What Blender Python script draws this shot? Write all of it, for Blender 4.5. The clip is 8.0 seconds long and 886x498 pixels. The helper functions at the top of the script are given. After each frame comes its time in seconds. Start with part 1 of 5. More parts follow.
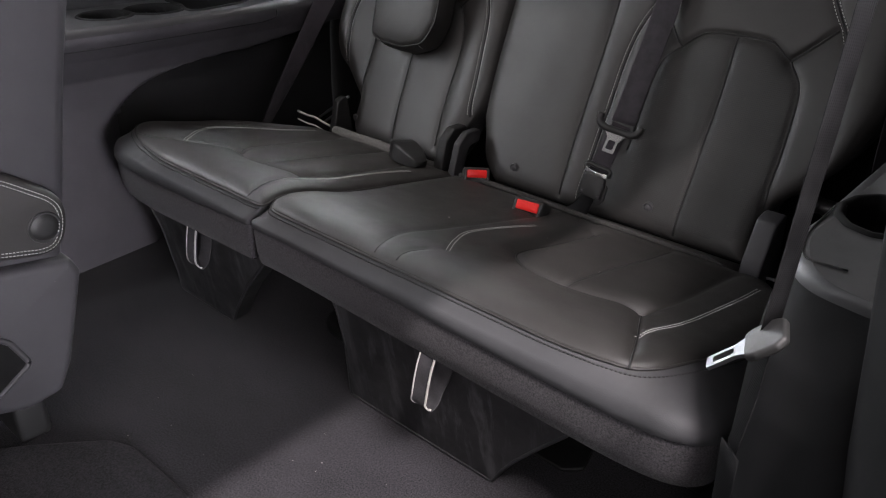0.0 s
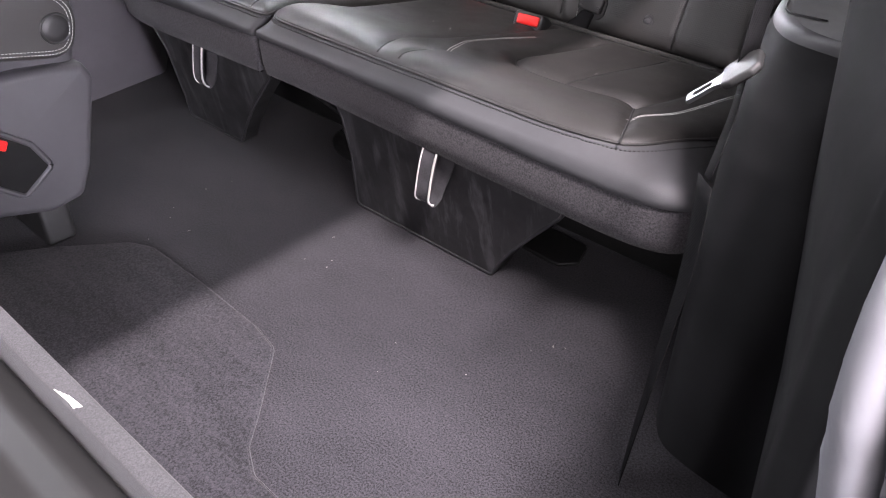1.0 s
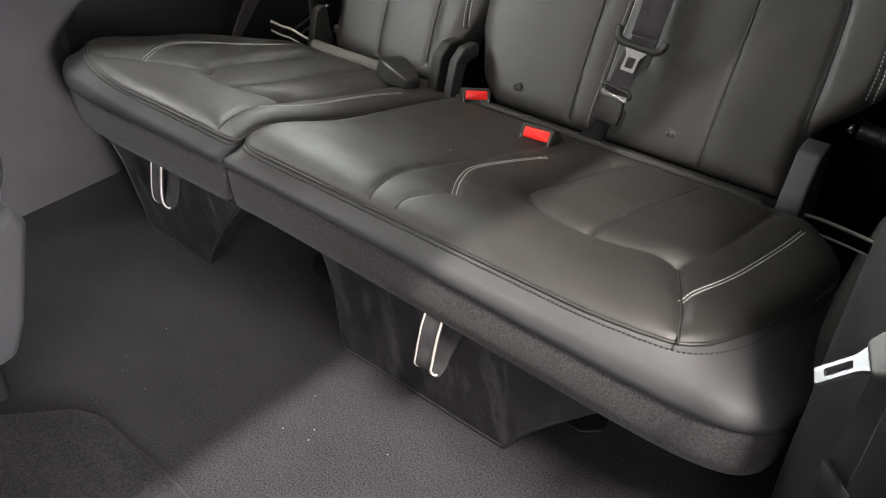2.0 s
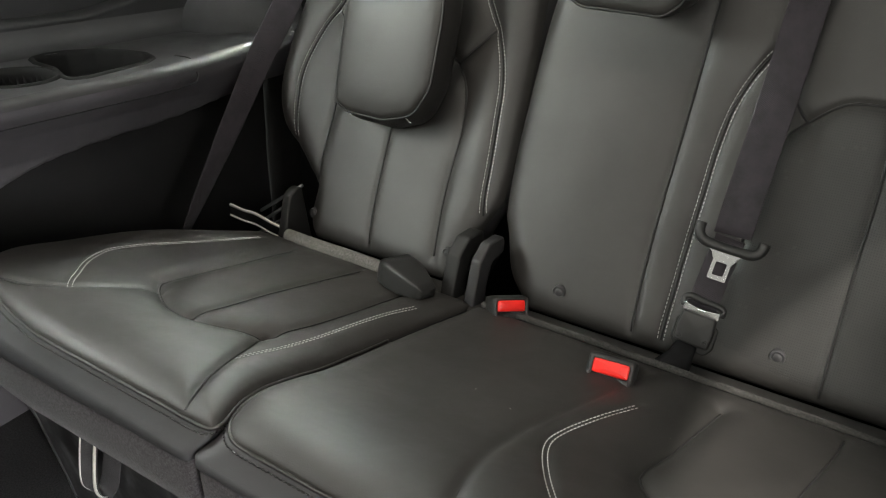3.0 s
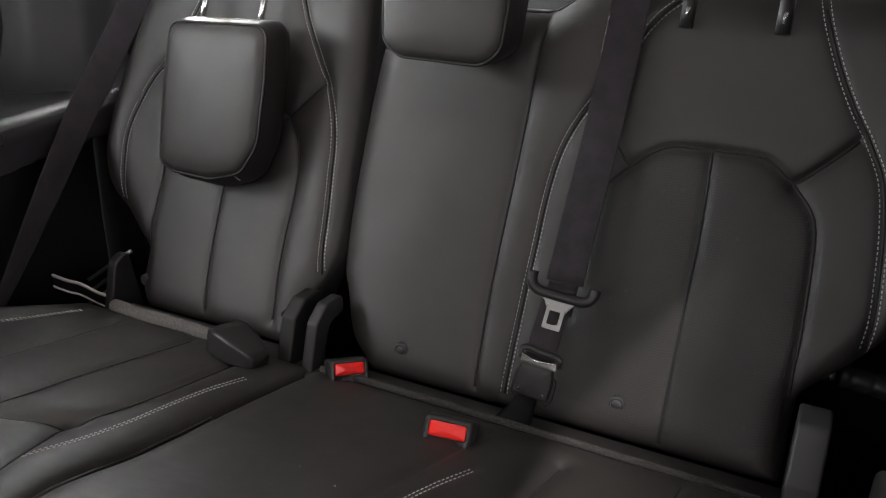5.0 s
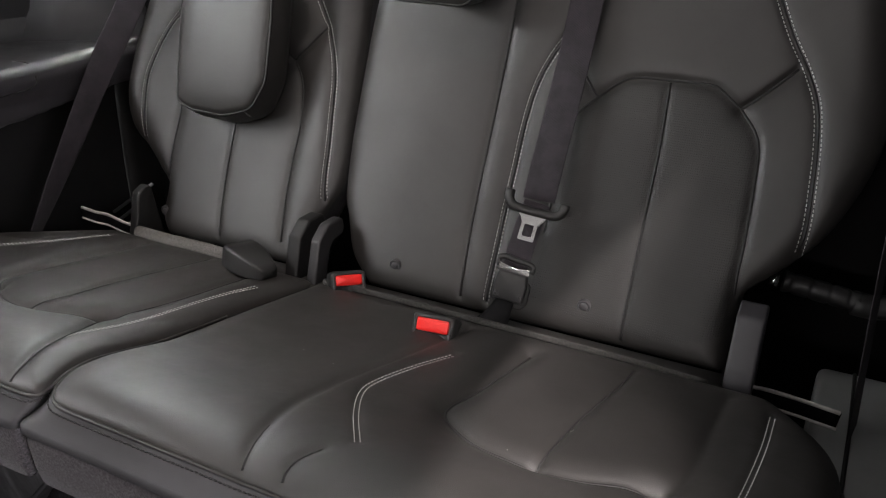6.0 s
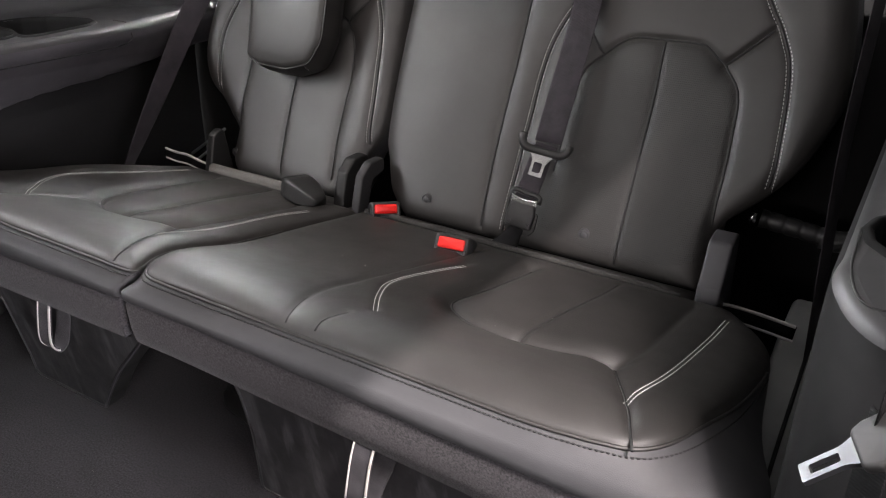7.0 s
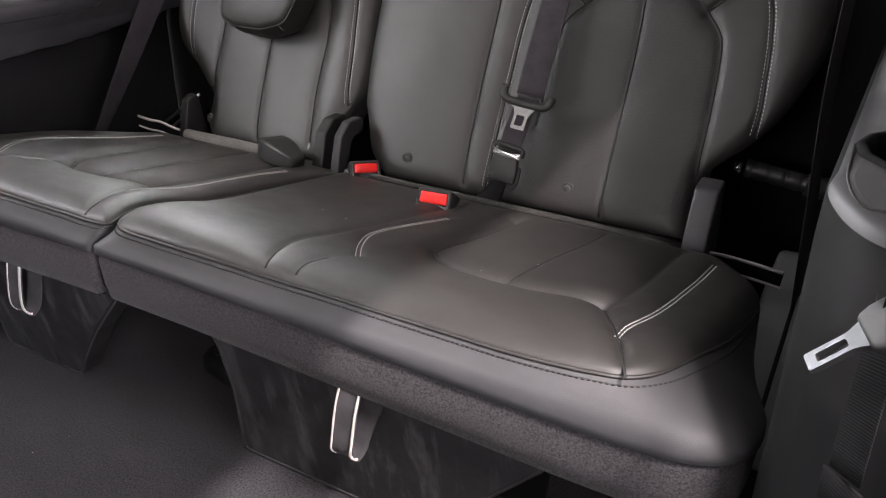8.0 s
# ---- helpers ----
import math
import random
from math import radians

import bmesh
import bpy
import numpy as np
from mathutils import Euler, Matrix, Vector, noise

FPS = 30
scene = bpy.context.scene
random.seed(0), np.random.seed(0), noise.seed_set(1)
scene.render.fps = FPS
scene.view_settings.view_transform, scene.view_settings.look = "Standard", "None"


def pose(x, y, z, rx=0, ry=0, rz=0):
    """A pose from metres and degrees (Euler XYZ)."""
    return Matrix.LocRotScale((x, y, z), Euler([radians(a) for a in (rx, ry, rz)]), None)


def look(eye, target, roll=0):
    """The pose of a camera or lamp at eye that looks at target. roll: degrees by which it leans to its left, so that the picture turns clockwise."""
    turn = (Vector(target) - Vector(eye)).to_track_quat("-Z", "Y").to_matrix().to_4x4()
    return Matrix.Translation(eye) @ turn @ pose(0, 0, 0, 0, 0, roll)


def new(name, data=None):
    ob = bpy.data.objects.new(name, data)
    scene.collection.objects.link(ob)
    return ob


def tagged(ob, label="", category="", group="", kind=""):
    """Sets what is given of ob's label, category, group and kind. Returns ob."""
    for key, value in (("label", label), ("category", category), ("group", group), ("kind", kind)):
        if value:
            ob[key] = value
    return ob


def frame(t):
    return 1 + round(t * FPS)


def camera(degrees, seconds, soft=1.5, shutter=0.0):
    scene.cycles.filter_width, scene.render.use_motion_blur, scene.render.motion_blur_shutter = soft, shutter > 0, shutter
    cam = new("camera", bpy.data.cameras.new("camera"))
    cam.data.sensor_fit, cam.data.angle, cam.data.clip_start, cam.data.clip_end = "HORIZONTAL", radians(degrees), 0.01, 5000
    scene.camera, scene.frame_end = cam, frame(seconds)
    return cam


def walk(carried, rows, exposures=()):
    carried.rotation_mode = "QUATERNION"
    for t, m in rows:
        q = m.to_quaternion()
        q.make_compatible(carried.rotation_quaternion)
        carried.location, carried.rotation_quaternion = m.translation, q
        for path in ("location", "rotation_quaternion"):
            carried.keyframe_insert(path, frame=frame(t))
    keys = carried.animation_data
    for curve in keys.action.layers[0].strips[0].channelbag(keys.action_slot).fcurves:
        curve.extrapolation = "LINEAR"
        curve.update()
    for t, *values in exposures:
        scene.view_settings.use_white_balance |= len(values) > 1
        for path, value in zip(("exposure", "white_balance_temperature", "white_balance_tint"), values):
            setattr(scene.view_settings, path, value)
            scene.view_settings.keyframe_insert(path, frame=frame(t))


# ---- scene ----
cam = camera(58.5, 8.0, 1.1)
PATH = [
    (0, (0.2, 0.179, 0.843), (-0.985, 1.511, -0.064), 0.9),
    (0.5, (0.247, 0.141, 0.784), (-0.877, 1.398, -0.291), 0.5),
    (1, (0.274, 0.106, 0.772), (-0.811, 1.311, -0.4), 0.3),
    (1.2, (0.26, 0.115, 0.785), (-0.819, 1.313, -0.399), 0.3),
    (2.3, (-0.038, 0.348, 0.819), (-1.085, 1.696, -0.223), 1.3),
    (2.5, (-0.113, 0.391, 0.812), (-1.148, 1.795, -0.168), 1.3),
    (3, (-0.279, 0.476, 0.803), (-1.288, 1.975, -0.055), 1.3),
    (3.5, (-0.394, 0.507, 0.799), (-1.388, 2.054, 0.012), 1.4),
    (4, (-0.403, 0.526, 0.815), (-1.365, 2.11, 0.061), 1.5),
    (4.5, (-0.32, 0.551, 0.817), (-1.213, 2.18, 0.076), 1.5),
    (5, (-0.231, 0.563, 0.803), (-1.04, 2.231, 0.052), 1.3),
    (5.2, (-0.205, 0.554, 0.791), (-0.996, 2.228, 0.034), 1.2),
    (6.3, (-0.098, 0.408, 0.785), (-0.962, 2.006, -0.05), 0.6),
    (6.5, (-0.061, 0.384, 0.803), (-0.965, 1.958, -0.037), 0.5),
    (7, (0.026, 0.294, 0.792), (-0.927, 1.828, -0.066), 0.6),
    (7.5, (0.034, 0.262, 0.723), (-0.92, 1.788, -0.148), 0.3),
    (8, (0.024, 0.289, 0.73), (-0.881, 1.842, -0.146), 0.2),
]
EXPO = [
    (0.0, -0.84, 6350, 18),
    (0.5, 0.06, 6250, 22),
    (1.0, 0.06, 6280, 24),
    (2.5, -0.08, 6850, 6),
    (4.0, -0.25, 6420, 7),
    (5.0, -0.82, 6550, 16),
    (6.5, -0.12, 6560, 17),
    (8.0, -0.06, 6550, 20),
]
walk(cam, [(t, look(eye, target, roll)) for t, eye, target, roll in PATH], EXPO)

# ---- light ----


def glow_world():
    w = bpy.data.worlds.new("showroom")
    scene.world = w
    w.use_nodes = True
    bg = w.node_tree.nodes["Background"]
    bg.inputs["Color"].default_value = (0.80, 0.86, 0.92, 1)
    bg.inputs["Strength"].default_value = 0.085


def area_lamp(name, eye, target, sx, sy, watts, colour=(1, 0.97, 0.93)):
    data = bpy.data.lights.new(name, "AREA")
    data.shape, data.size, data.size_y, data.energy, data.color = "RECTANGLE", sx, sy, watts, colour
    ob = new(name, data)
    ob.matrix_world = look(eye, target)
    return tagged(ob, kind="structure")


glow_world()
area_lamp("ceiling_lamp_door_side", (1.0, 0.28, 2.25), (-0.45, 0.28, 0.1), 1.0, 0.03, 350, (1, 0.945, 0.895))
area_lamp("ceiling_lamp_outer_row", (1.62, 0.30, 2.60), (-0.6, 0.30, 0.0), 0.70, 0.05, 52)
# five unseen fill lamps, added to balance the cabin's brightness
area_lamp("fill_door_rear", (0.60, 0.30, 1.70), (-0.35, 0.8, 0.0), 0.40, 0.06, 15)
area_lamp("fill_beside_car", (3.0, -0.7, 1.6), (-1.2, 0.9, 0.35), 1.2, 0.8, 85)
area_lamp("fill_front_door", (1.7, -2.2, 1.9), (-0.5, 1.4, 0.45), 1.6, 1.0, 88)
area_lamp("fill_over_roof", (-0.9, -0.4, 3.0), (-0.75, 1.2, 0.4), 1.4, 0.3, 31, (1, 0.88, 0.80))
area_lamp("fill_over_bench", (-0.72, 0.9, 3.0), (-0.6, 1.0, 0.3), 0.8, 0.4, 19, (1, 0.88, 0.80))
area_lamp("window_light_far_side", (-1.71, 0.90, 0.91), (-1.0, 1.30, 0.50), 0.75, 0.10, 25, (0.95, 1, 0.97))
area_lamp("window_light_far_rear", (-1.71, 1.75, 0.91), (-0.9, 1.35, 0.50), 0.8, 0.10, 120, (0.95, 1, 0.97))
# four more unseen fills, placed and powered to lift walls and backrests
area_lamp("fill_far_front", (-2.4, -1.2, 1.3), (-0.9, 1.2, 0.4), 0.8, 0.8, 105, (0.95, 1, 0.98))
area_lamp("fill_windscreen_side", (-0.7, -2.6, 1.15), (-0.7, 1.5, 0.7), 1.2, 0.4, 115)
area_lamp("fill_low_at_door", (2.3, -0.05, 0.50), (-0.6, 0.7, 0.25), 0.9, 0.5, 250, (0.97, 0.97, 1))
area_lamp("fill_behind_tailgate", (-0.9, 4.2, 1.6), (-0.9, 1.5, 0.6), 1.6, 0.6, 24)


# ---- materials ----
def material(name, colour, rough=0.5, metal=0.0, spec=0.5, sheen=0.0):
    m = bpy.data.materials.new(name)
    m.use_nodes = True
    b = m.node_tree.nodes["Principled BSDF"]
    b.inputs["Base Color"].default_value = (*colour, 1)
    b.inputs["Roughness"].default_value = rough
    b.inputs["Metallic"].default_value = metal
    b.inputs["Specular IOR Level"].default_value = spec
    b.inputs["Sheen Weight"].default_value = sheen
    b.inputs["Sheen Roughness"].default_value = 0.6
    return m


def node(m, kind, **values):
    n = m.node_tree.nodes.new(kind)
    for key, value in values.items():
        n.inputs[key].default_value = value
    return n


def wire(m, a, b):
    m.node_tree.links.new(a, b)


def spot_noise(m, scale, detail=4.0, rough=0.6):
    tc = m.node_tree.nodes.new("ShaderNodeTexCoord")
    n = node(m, "ShaderNodeTexNoise", Scale=scale, Detail=detail, Roughness=rough)
    wire(m, tc.outputs["Object"], n.inputs["Vector"])
    return n.outputs["Fac"]


def mottle(m, dark, light, scale, detail=5.0, low=0.35, high=0.65):
    """Base colour that drifts between two tones."""
    fac = spot_noise(m, scale, detail)
    ramp = m.node_tree.nodes.new("ShaderNodeValToRGB")
    ramp.color_ramp.elements[0].position, ramp.color_ramp.elements[1].position = low, high
    ramp.color_ramp.elements[0].color, ramp.color_ramp.elements[1].color = (*dark, 1), (*light, 1)
    wire(m, fac, ramp.inputs["Fac"])
    wire(m, ramp.outputs["Color"], m.node_tree.nodes["Principled BSDF"].inputs["Base Color"])
    return ramp


def rough_drift(m, low, high, scale):
    fac = spot_noise(m, scale, 5.0)
    mr = node(m, "ShaderNodeMapRange")
    mr.inputs["From Min"].default_value, mr.inputs["From Max"].default_value = 0.3, 0.7
    mr.inputs["To Min"].default_value, mr.inputs["To Max"].default_value = low, high
    wire(m, fac, mr.inputs["Value"])
    wire(m, mr.outputs["Result"], m.node_tree.nodes["Principled BSDF"].inputs["Roughness"])


def relief_bump(m, sources):
    """sources: (socket, strength, distance), stacked into one normal."""
    last = None
    for socket, strength, distance in sources:
        b = node(m, "ShaderNodeBump", Strength=strength, Distance=distance)
        wire(m, socket, b.inputs["Height"])
        if last:
            wire(m, last, b.inputs["Normal"])
        last = b.outputs["Normal"]
    wire(m, last, m.node_tree.nodes["Principled BSDF"].inputs["Normal"])


def cells(m, scale, feature="DISTANCE_TO_EDGE"):
    tc = m.node_tree.nodes.new("ShaderNodeTexCoord")
    v = node(m, "ShaderNodeTexVoronoi", Scale=scale)
    v.feature = feature
    wire(m, tc.outputs["Object"], v.inputs["Vector"])
    return v.outputs["Distance"]


def leather(name, dark, light, rough=(0.49, 0.59)):
    m = material(name, dark, 0.5, spec=0.5)
    mottle(m, dark, light, 9.0, 6.0)
    rough_drift(m, rough[0], rough[1], 14.0)
    relief_bump(m, [(cells(m, 650.0), 0.26, 0.0006), (spot_noise(m, 26.0, 3.0), 0.16, 0.004), (spot_noise(m, 8.0, 2.0), 0.16, 0.010)])
    return m


def dotted_leather(name, dark, light):
    """Leather with rows of fine punched holes."""
    m = material(name, dark, 0.45)
    tc = m.node_tree.nodes.new("ShaderNodeTexCoord")
    v = node(m, "ShaderNodeTexVoronoi", Scale=330.0, Randomness=0.0)
    sep, com = m.node_tree.nodes.new("ShaderNodeSeparateXYZ"), m.node_tree.nodes.new("ShaderNodeCombineXYZ")
    wire(m, tc.outputs["Object"], sep.inputs["Vector"])
    wire(m, sep.outputs["X"], com.inputs["X"])
    wire(m, sep.outputs["Z"], com.inputs["Y"])
    wire(m, com.outputs["Vector"], v.inputs["Vector"])
    lt = m.node_tree.nodes.new("ShaderNodeMath")
    lt.operation = "GREATER_THAN"
    lt.inputs[1].default_value = 0.30
    wire(m, v.outputs["Distance"], lt.inputs[0])
    ramp = mottle(m, dark, light, 9.0, 6.0)
    mix = m.node_tree.nodes.new("ShaderNodeMix")
    mix.data_type = "RGBA"
    wire(m, lt.outputs["Value"], mix.inputs["Factor"])
    mix.inputs["A"].default_value = (0.004, 0.004, 0.004, 1)
    wire(m, ramp.outputs["Color"], mix.inputs["B"])
    wire(m, mix.outputs["Result"], m.node_tree.nodes["Principled BSDF"].inputs["Base Color"])
    rough_drift(m, 0.54, 0.66, 14.0)
    relief_bump(m, [(cells(m, 650.0), 0.2, 0.0006), (lt.outputs["Value"], 0.5, 0.0006)])
    return m


def carpet(name, dark, light, patch=5.0, grain=380.0, nap=(1.0, 1.0), depth=0.2):
    """Pile with a fine speckle; nap stretches the broad patches into brushed streaks."""
    m = material(name, dark, 0.95, spec=0.1, sheen=0.06)
    fine = spot_noise(m, grain, 2.0, 0.7)
    tc = m.node_tree.nodes.new("ShaderNodeTexCoord")
    mp = m.node_tree.nodes.new("ShaderNodeMapping")
    mp.inputs["Rotation"].default_value = (0, 0, 0.7)
    mp.inputs["Scale"].default_value = (*nap, 1.0)
    wire(m, tc.outputs["Object"], mp.inputs["Vector"])
    wide = node(m, "ShaderNodeTexNoise", Scale=patch, Detail=6.0, Roughness=0.62)
    wire(m, mp.outputs["Vector"], wide.inputs["Vector"])
    add = m.node_tree.nodes.new("ShaderNodeMath")
    add.operation = "MULTIPLY_ADD"
    wire(m, wide.outputs["Fac"], add.inputs[0])
    add.inputs[1].default_value = depth
    wire(m, fine, add.inputs[2])
    ramp = m.node_tree.nodes.new("ShaderNodeValToRGB")
    mid = 0.5 + depth / 2
    ramp.color_ramp.elements[0].position, ramp.color_ramp.elements[1].position = mid - 0.17, mid + 0.19
    ramp.color_ramp.elements[0].color, ramp.color_ramp.elements[1].color = (*dark, 1), (*light, 1)
    wire(m, add.outputs["Value"], ramp.inputs["Fac"])
    wire(m, ramp.outputs["Color"], m.node_tree.nodes["Principled BSDF"].inputs["Base Color"])
    relief_bump(m, [(fine, 0.25, 0.0010), (spot_noise(m, 70.0, 4.0), 0.14, 0.003)])
    return m


def plastic(name, dark, light, rough=(0.42, 0.58), grain=900.0, patch=6.0):
    m = material(name, dark, 0.5, spec=0.4)
    mottle(m, dark, light, patch, 6.0)
    rough_drift(m, rough[0], rough[1], 9.0)
    relief_bump(m, [(cells(m, grain), 0.12, 0.0005)])
    return m


def webbing(name, dark, light):
    """Woven belt: fine ribs across its length."""
    m = material(name, dark, 0.7, spec=0.18, sheen=0.03)
    tc = m.node_tree.nodes.new("ShaderNodeTexCoord")
    wv = node(m, "ShaderNodeTexWave", Scale=260.0, Distortion=0.6)
    wv.bands_direction = "DIAGONAL"
    wire(m, tc.outputs["Object"], wv.inputs["Vector"])
    mottle(m, dark, light, 40.0, 4.0)
    relief_bump(m, [(wv.outputs["Fac"], 0.35, 0.0006)])
    return m


LEATHER = leather("black_leather", (0.0122, 0.0113, 0.0105), (0.0178, 0.0164, 0.0153))
LEATHER_DOTS = dotted_leather("punched_leather", (0.0100, 0.0095, 0.0088), (0.0146, 0.0138, 0.0129))
LEATHER_SIDE = leather("side_vinyl", (0.027, 0.027, 0.029), (0.036, 0.036, 0.039), (0.58, 0.68))
SEAM_DARK = material("dark_seam", (0.004, 0.004, 0.004), 0.7)
THREAD = material("pale_thread", (0.36, 0.36, 0.345), 0.7)
THREAD_DARK = material("black_thread", (0.006, 0.006, 0.006), 0.7)
CARPET = carpet("floor_carpet", (0.004, 0.0037, 0.0045), (0.036, 0.0335, 0.0385), 5.0, 390.0, (1.0, 1.8), 0.26)
CARPET_MAT = carpet("mat_carpet", (0.004, 0.0036, 0.0045), (0.032, 0.0297, 0.0342), 4.0, 390.0, (1.0, 5.0), 0.40)
CARPET_SKIRT = carpet("skirt_carpet", (0.014, 0.0130, 0.0143), (0.055, 0.0509, 0.056), 14.0, 420.0, (1.0, 1.0), 0.1)
CARPET_BOARD = carpet("board_carpet", (0.022, 0.022, 0.023), (0.042, 0.041, 0.044), 20.0, 900.0)
FELT = carpet("grey_felt", (0.008, 0.008, 0.0075), (0.045, 0.043, 0.041), 16.0)
FELT_ROLL = carpet("pale_felt_roll", (0.045, 0.043, 0.040), (0.105, 0.10, 0.095), 16.0)
TRIM = plastic("grey_trim_plastic", (0.017, 0.017, 0.0182), (0.024, 0.0235, 0.0252))
# lightened copy of the grey trim, for the door light falling on it
TRIM_LIT = plastic("grey_trim_plastic_lit", (0.0395, 0.0372, 0.0415), (0.053, 0.050, 0.0555), (0.5, 0.66))
# dark upper trim; also colours the shade in the side hollow
TRIM_DARK_AND_SHADE = plastic("dark_trim_and_shade_plastic", (0.0065, 0.0066, 0.0072), (0.0105, 0.0105, 0.0115), (0.5, 0.66))
TRIM_GREY = plastic("grey_seat_plastic", (0.026, 0.025, 0.028), (0.035, 0.034, 0.037))
# black pillar plastic; on the door-side trim it paints shade
PILLAR_AND_SHADE = plastic("pillar_and_shaded_trim_plastic", (0.0042, 0.0042, 0.0045), (0.0075, 0.0075, 0.008), (0.68, 0.85))
PILLAR_AND_SHADE.node_tree.nodes["Principled BSDF"].inputs["Specular IOR Level"].default_value = 0.12
TRIM_BLACK = plastic("black_trim_plastic", (0.0045, 0.0045, 0.0045), (0.008, 0.008, 0.008), (0.5, 0.65))


def scuffed(name, dark, light):
    """Black plastic with pale upright rub marks."""
    m = material(name, dark, 0.45, spec=0.4)
    tc = m.node_tree.nodes.new("ShaderNodeTexCoord")
    mp = m.node_tree.nodes.new("ShaderNodeMapping")
    mp.inputs["Scale"].default_value = (46, 46, 4.5)
    wire(m, tc.outputs["Object"], mp.inputs["Vector"])
    n = node(m, "ShaderNodeTexNoise", Scale=1.0, Detail=6.0, Roughness=0.62, Distortion=0.4)
    wire(m, mp.outputs["Vector"], n.inputs["Vector"])
    ramp = m.node_tree.nodes.new("ShaderNodeValToRGB")
    ramp.color_ramp.elements[0].position, ramp.color_ramp.elements[1].position = 0.50, 0.78
    ramp.color_ramp.elements[0].color, ramp.color_ramp.elements[1].color = (*dark, 1), (*light, 1)
    wire(m, n.outputs["Fac"], ramp.inputs["Fac"])
    wire(m, ramp.outputs["Color"], m.node_tree.nodes["Principled BSDF"].inputs["Base Color"])
    rough_drift(m, 0.38, 0.6, 20.0)
    relief_bump(m, [(cells(m, 500.0), 0.12, 0.0005)])
    return m


BIN_PLASTIC = scuffed("scuffed_bin_plastic", (0.016, 0.016, 0.017), (0.085, 0.085, 0.09))
BUCKLE = plastic("buckle_plastic", (0.010, 0.010, 0.010), (0.018, 0.018, 0.018), (0.35, 0.5))
RED = plastic("red_button_plastic", (0.62, 0.012, 0.010), (0.70, 0.020, 0.015), (0.28, 0.4))
WEB = webbing("grey_webbing", (0.018, 0.0155, 0.0185), (0.028, 0.0242, 0.029))
WEB_BLACK = webbing("black_webbing", (0.004, 0.004, 0.0043), (0.008, 0.008, 0.0085))
WEB_BLACK.node_tree.nodes["Principled BSDF"].inputs["Specular IOR Level"].default_value = 0.04
WEB_BLACK.node_tree.nodes["Principled BSDF"].inputs["Sheen Weight"].default_value = 0.0
WEB_GREY = webbing("grey_loop_webbing", (0.022, 0.021, 0.023), (0.038, 0.036, 0.040))
PALE_EDGE = material("pale_webbing_edge", (0.40, 0.385, 0.365), 0.7)
STEEL = material("bright_steel", (0.62, 0.63, 0.62), 0.22, 1.0)
STEEL_DULL = material("dull_steel", (0.095, 0.099, 0.104), 0.40, 1.0)
GREY_PANEL = plastic("mid_grey_plastic", (0.22, 0.226, 0.224), (0.27, 0.277, 0.275))
ROD = material("grey_steel", (0.30, 0.31, 0.31), 0.35, 1.0)
# near-black that paints shade in cup wells, seat pocket and behind the bench
DEEP_SHADE = plastic("deep_shade_black", (0.0035, 0.0035, 0.0037), (0.006, 0.006, 0.0062), (0.8, 0.9))
DEEP_SHADE.node_tree.nodes["Principled BSDF"].inputs["Specular IOR Level"].default_value = 0.15
SEAL = plastic("door_seal_rubber", (0.10, 0.10, 0.11), (0.15, 0.15, 0.16), (0.5, 0.65))
HEADLINER = carpet("headliner_cloth", (0.28, 0.27, 0.26), (0.36, 0.35, 0.34), 8.0)
# glows to stand in for the bright room behind the rear window
WHITE_GLOW = material("white_glow_backdrop", (0.8, 0.8, 0.8), 0.8)
WHITE_GLOW.node_tree.nodes["Principled BSDF"].inputs["Emission Color"].default_value = (1, 1, 1, 1)
WHITE_GLOW.node_tree.nodes["Principled BSDF"].inputs["Emission Strength"].default_value = 2.0
PAINT = material("body_paint", (0.35, 0.36, 0.37), 0.25, 0.0)
GLASS = material("tinted_glass", (0.25, 0.28, 0.28), 0.02)
GLASS.node_tree.nodes["Principled BSDF"].inputs["Transmission Weight"].default_value = 1.0
GLASS.node_tree.nodes["Principled BSDF"].inputs["IOR"].default_value = 1.05


# ---- building helpers ----
def thing(name, label, category, group="", kind=""):
    return tagged(new(name), label, category, group, kind)


def solid(name, verts, faces, mat, parent=None, label="", smooth=True):
    me = bpy.data.meshes.new(name)
    me.from_pydata([tuple(map(float, v)) for v in verts], [], [tuple(map(int, f)) for f in faces])
    bm = bmesh.new()
    bm.from_mesh(me)
    bmesh.ops.remove_doubles(bm, verts=bm.verts, dist=1e-6)
    bmesh.ops.recalc_face_normals(bm, faces=bm.faces)
    for f in bm.faces:
        f.smooth = smooth
    bm.to_mesh(me)
    bm.free()
    me.materials.append(mat)
    ob = new(name, me)
    if parent:
        ob.parent = parent
    if label:
        tagged(ob, label)
    return ob


def joined(name, pieces, mat, parent=None, label="", smooth=False):
    """Several loose (verts, faces) pieces as one mesh."""
    verts, faces = [], []
    for v, f in pieces:
        n = len(verts)
        verts += [tuple(map(float, p)) for p in v]
        faces += [tuple(int(i) + n for i in q) for q in f]
    me = bpy.data.meshes.new(name)
    me.from_pydata(verts, [], faces)
    me.polygons.foreach_set("use_smooth", [smooth] * len(me.polygons))
    me.materials.append(mat)
    ob = new(name, me)
    if parent:
        ob.parent = parent
    if label:
        tagged(ob, label)
    return ob


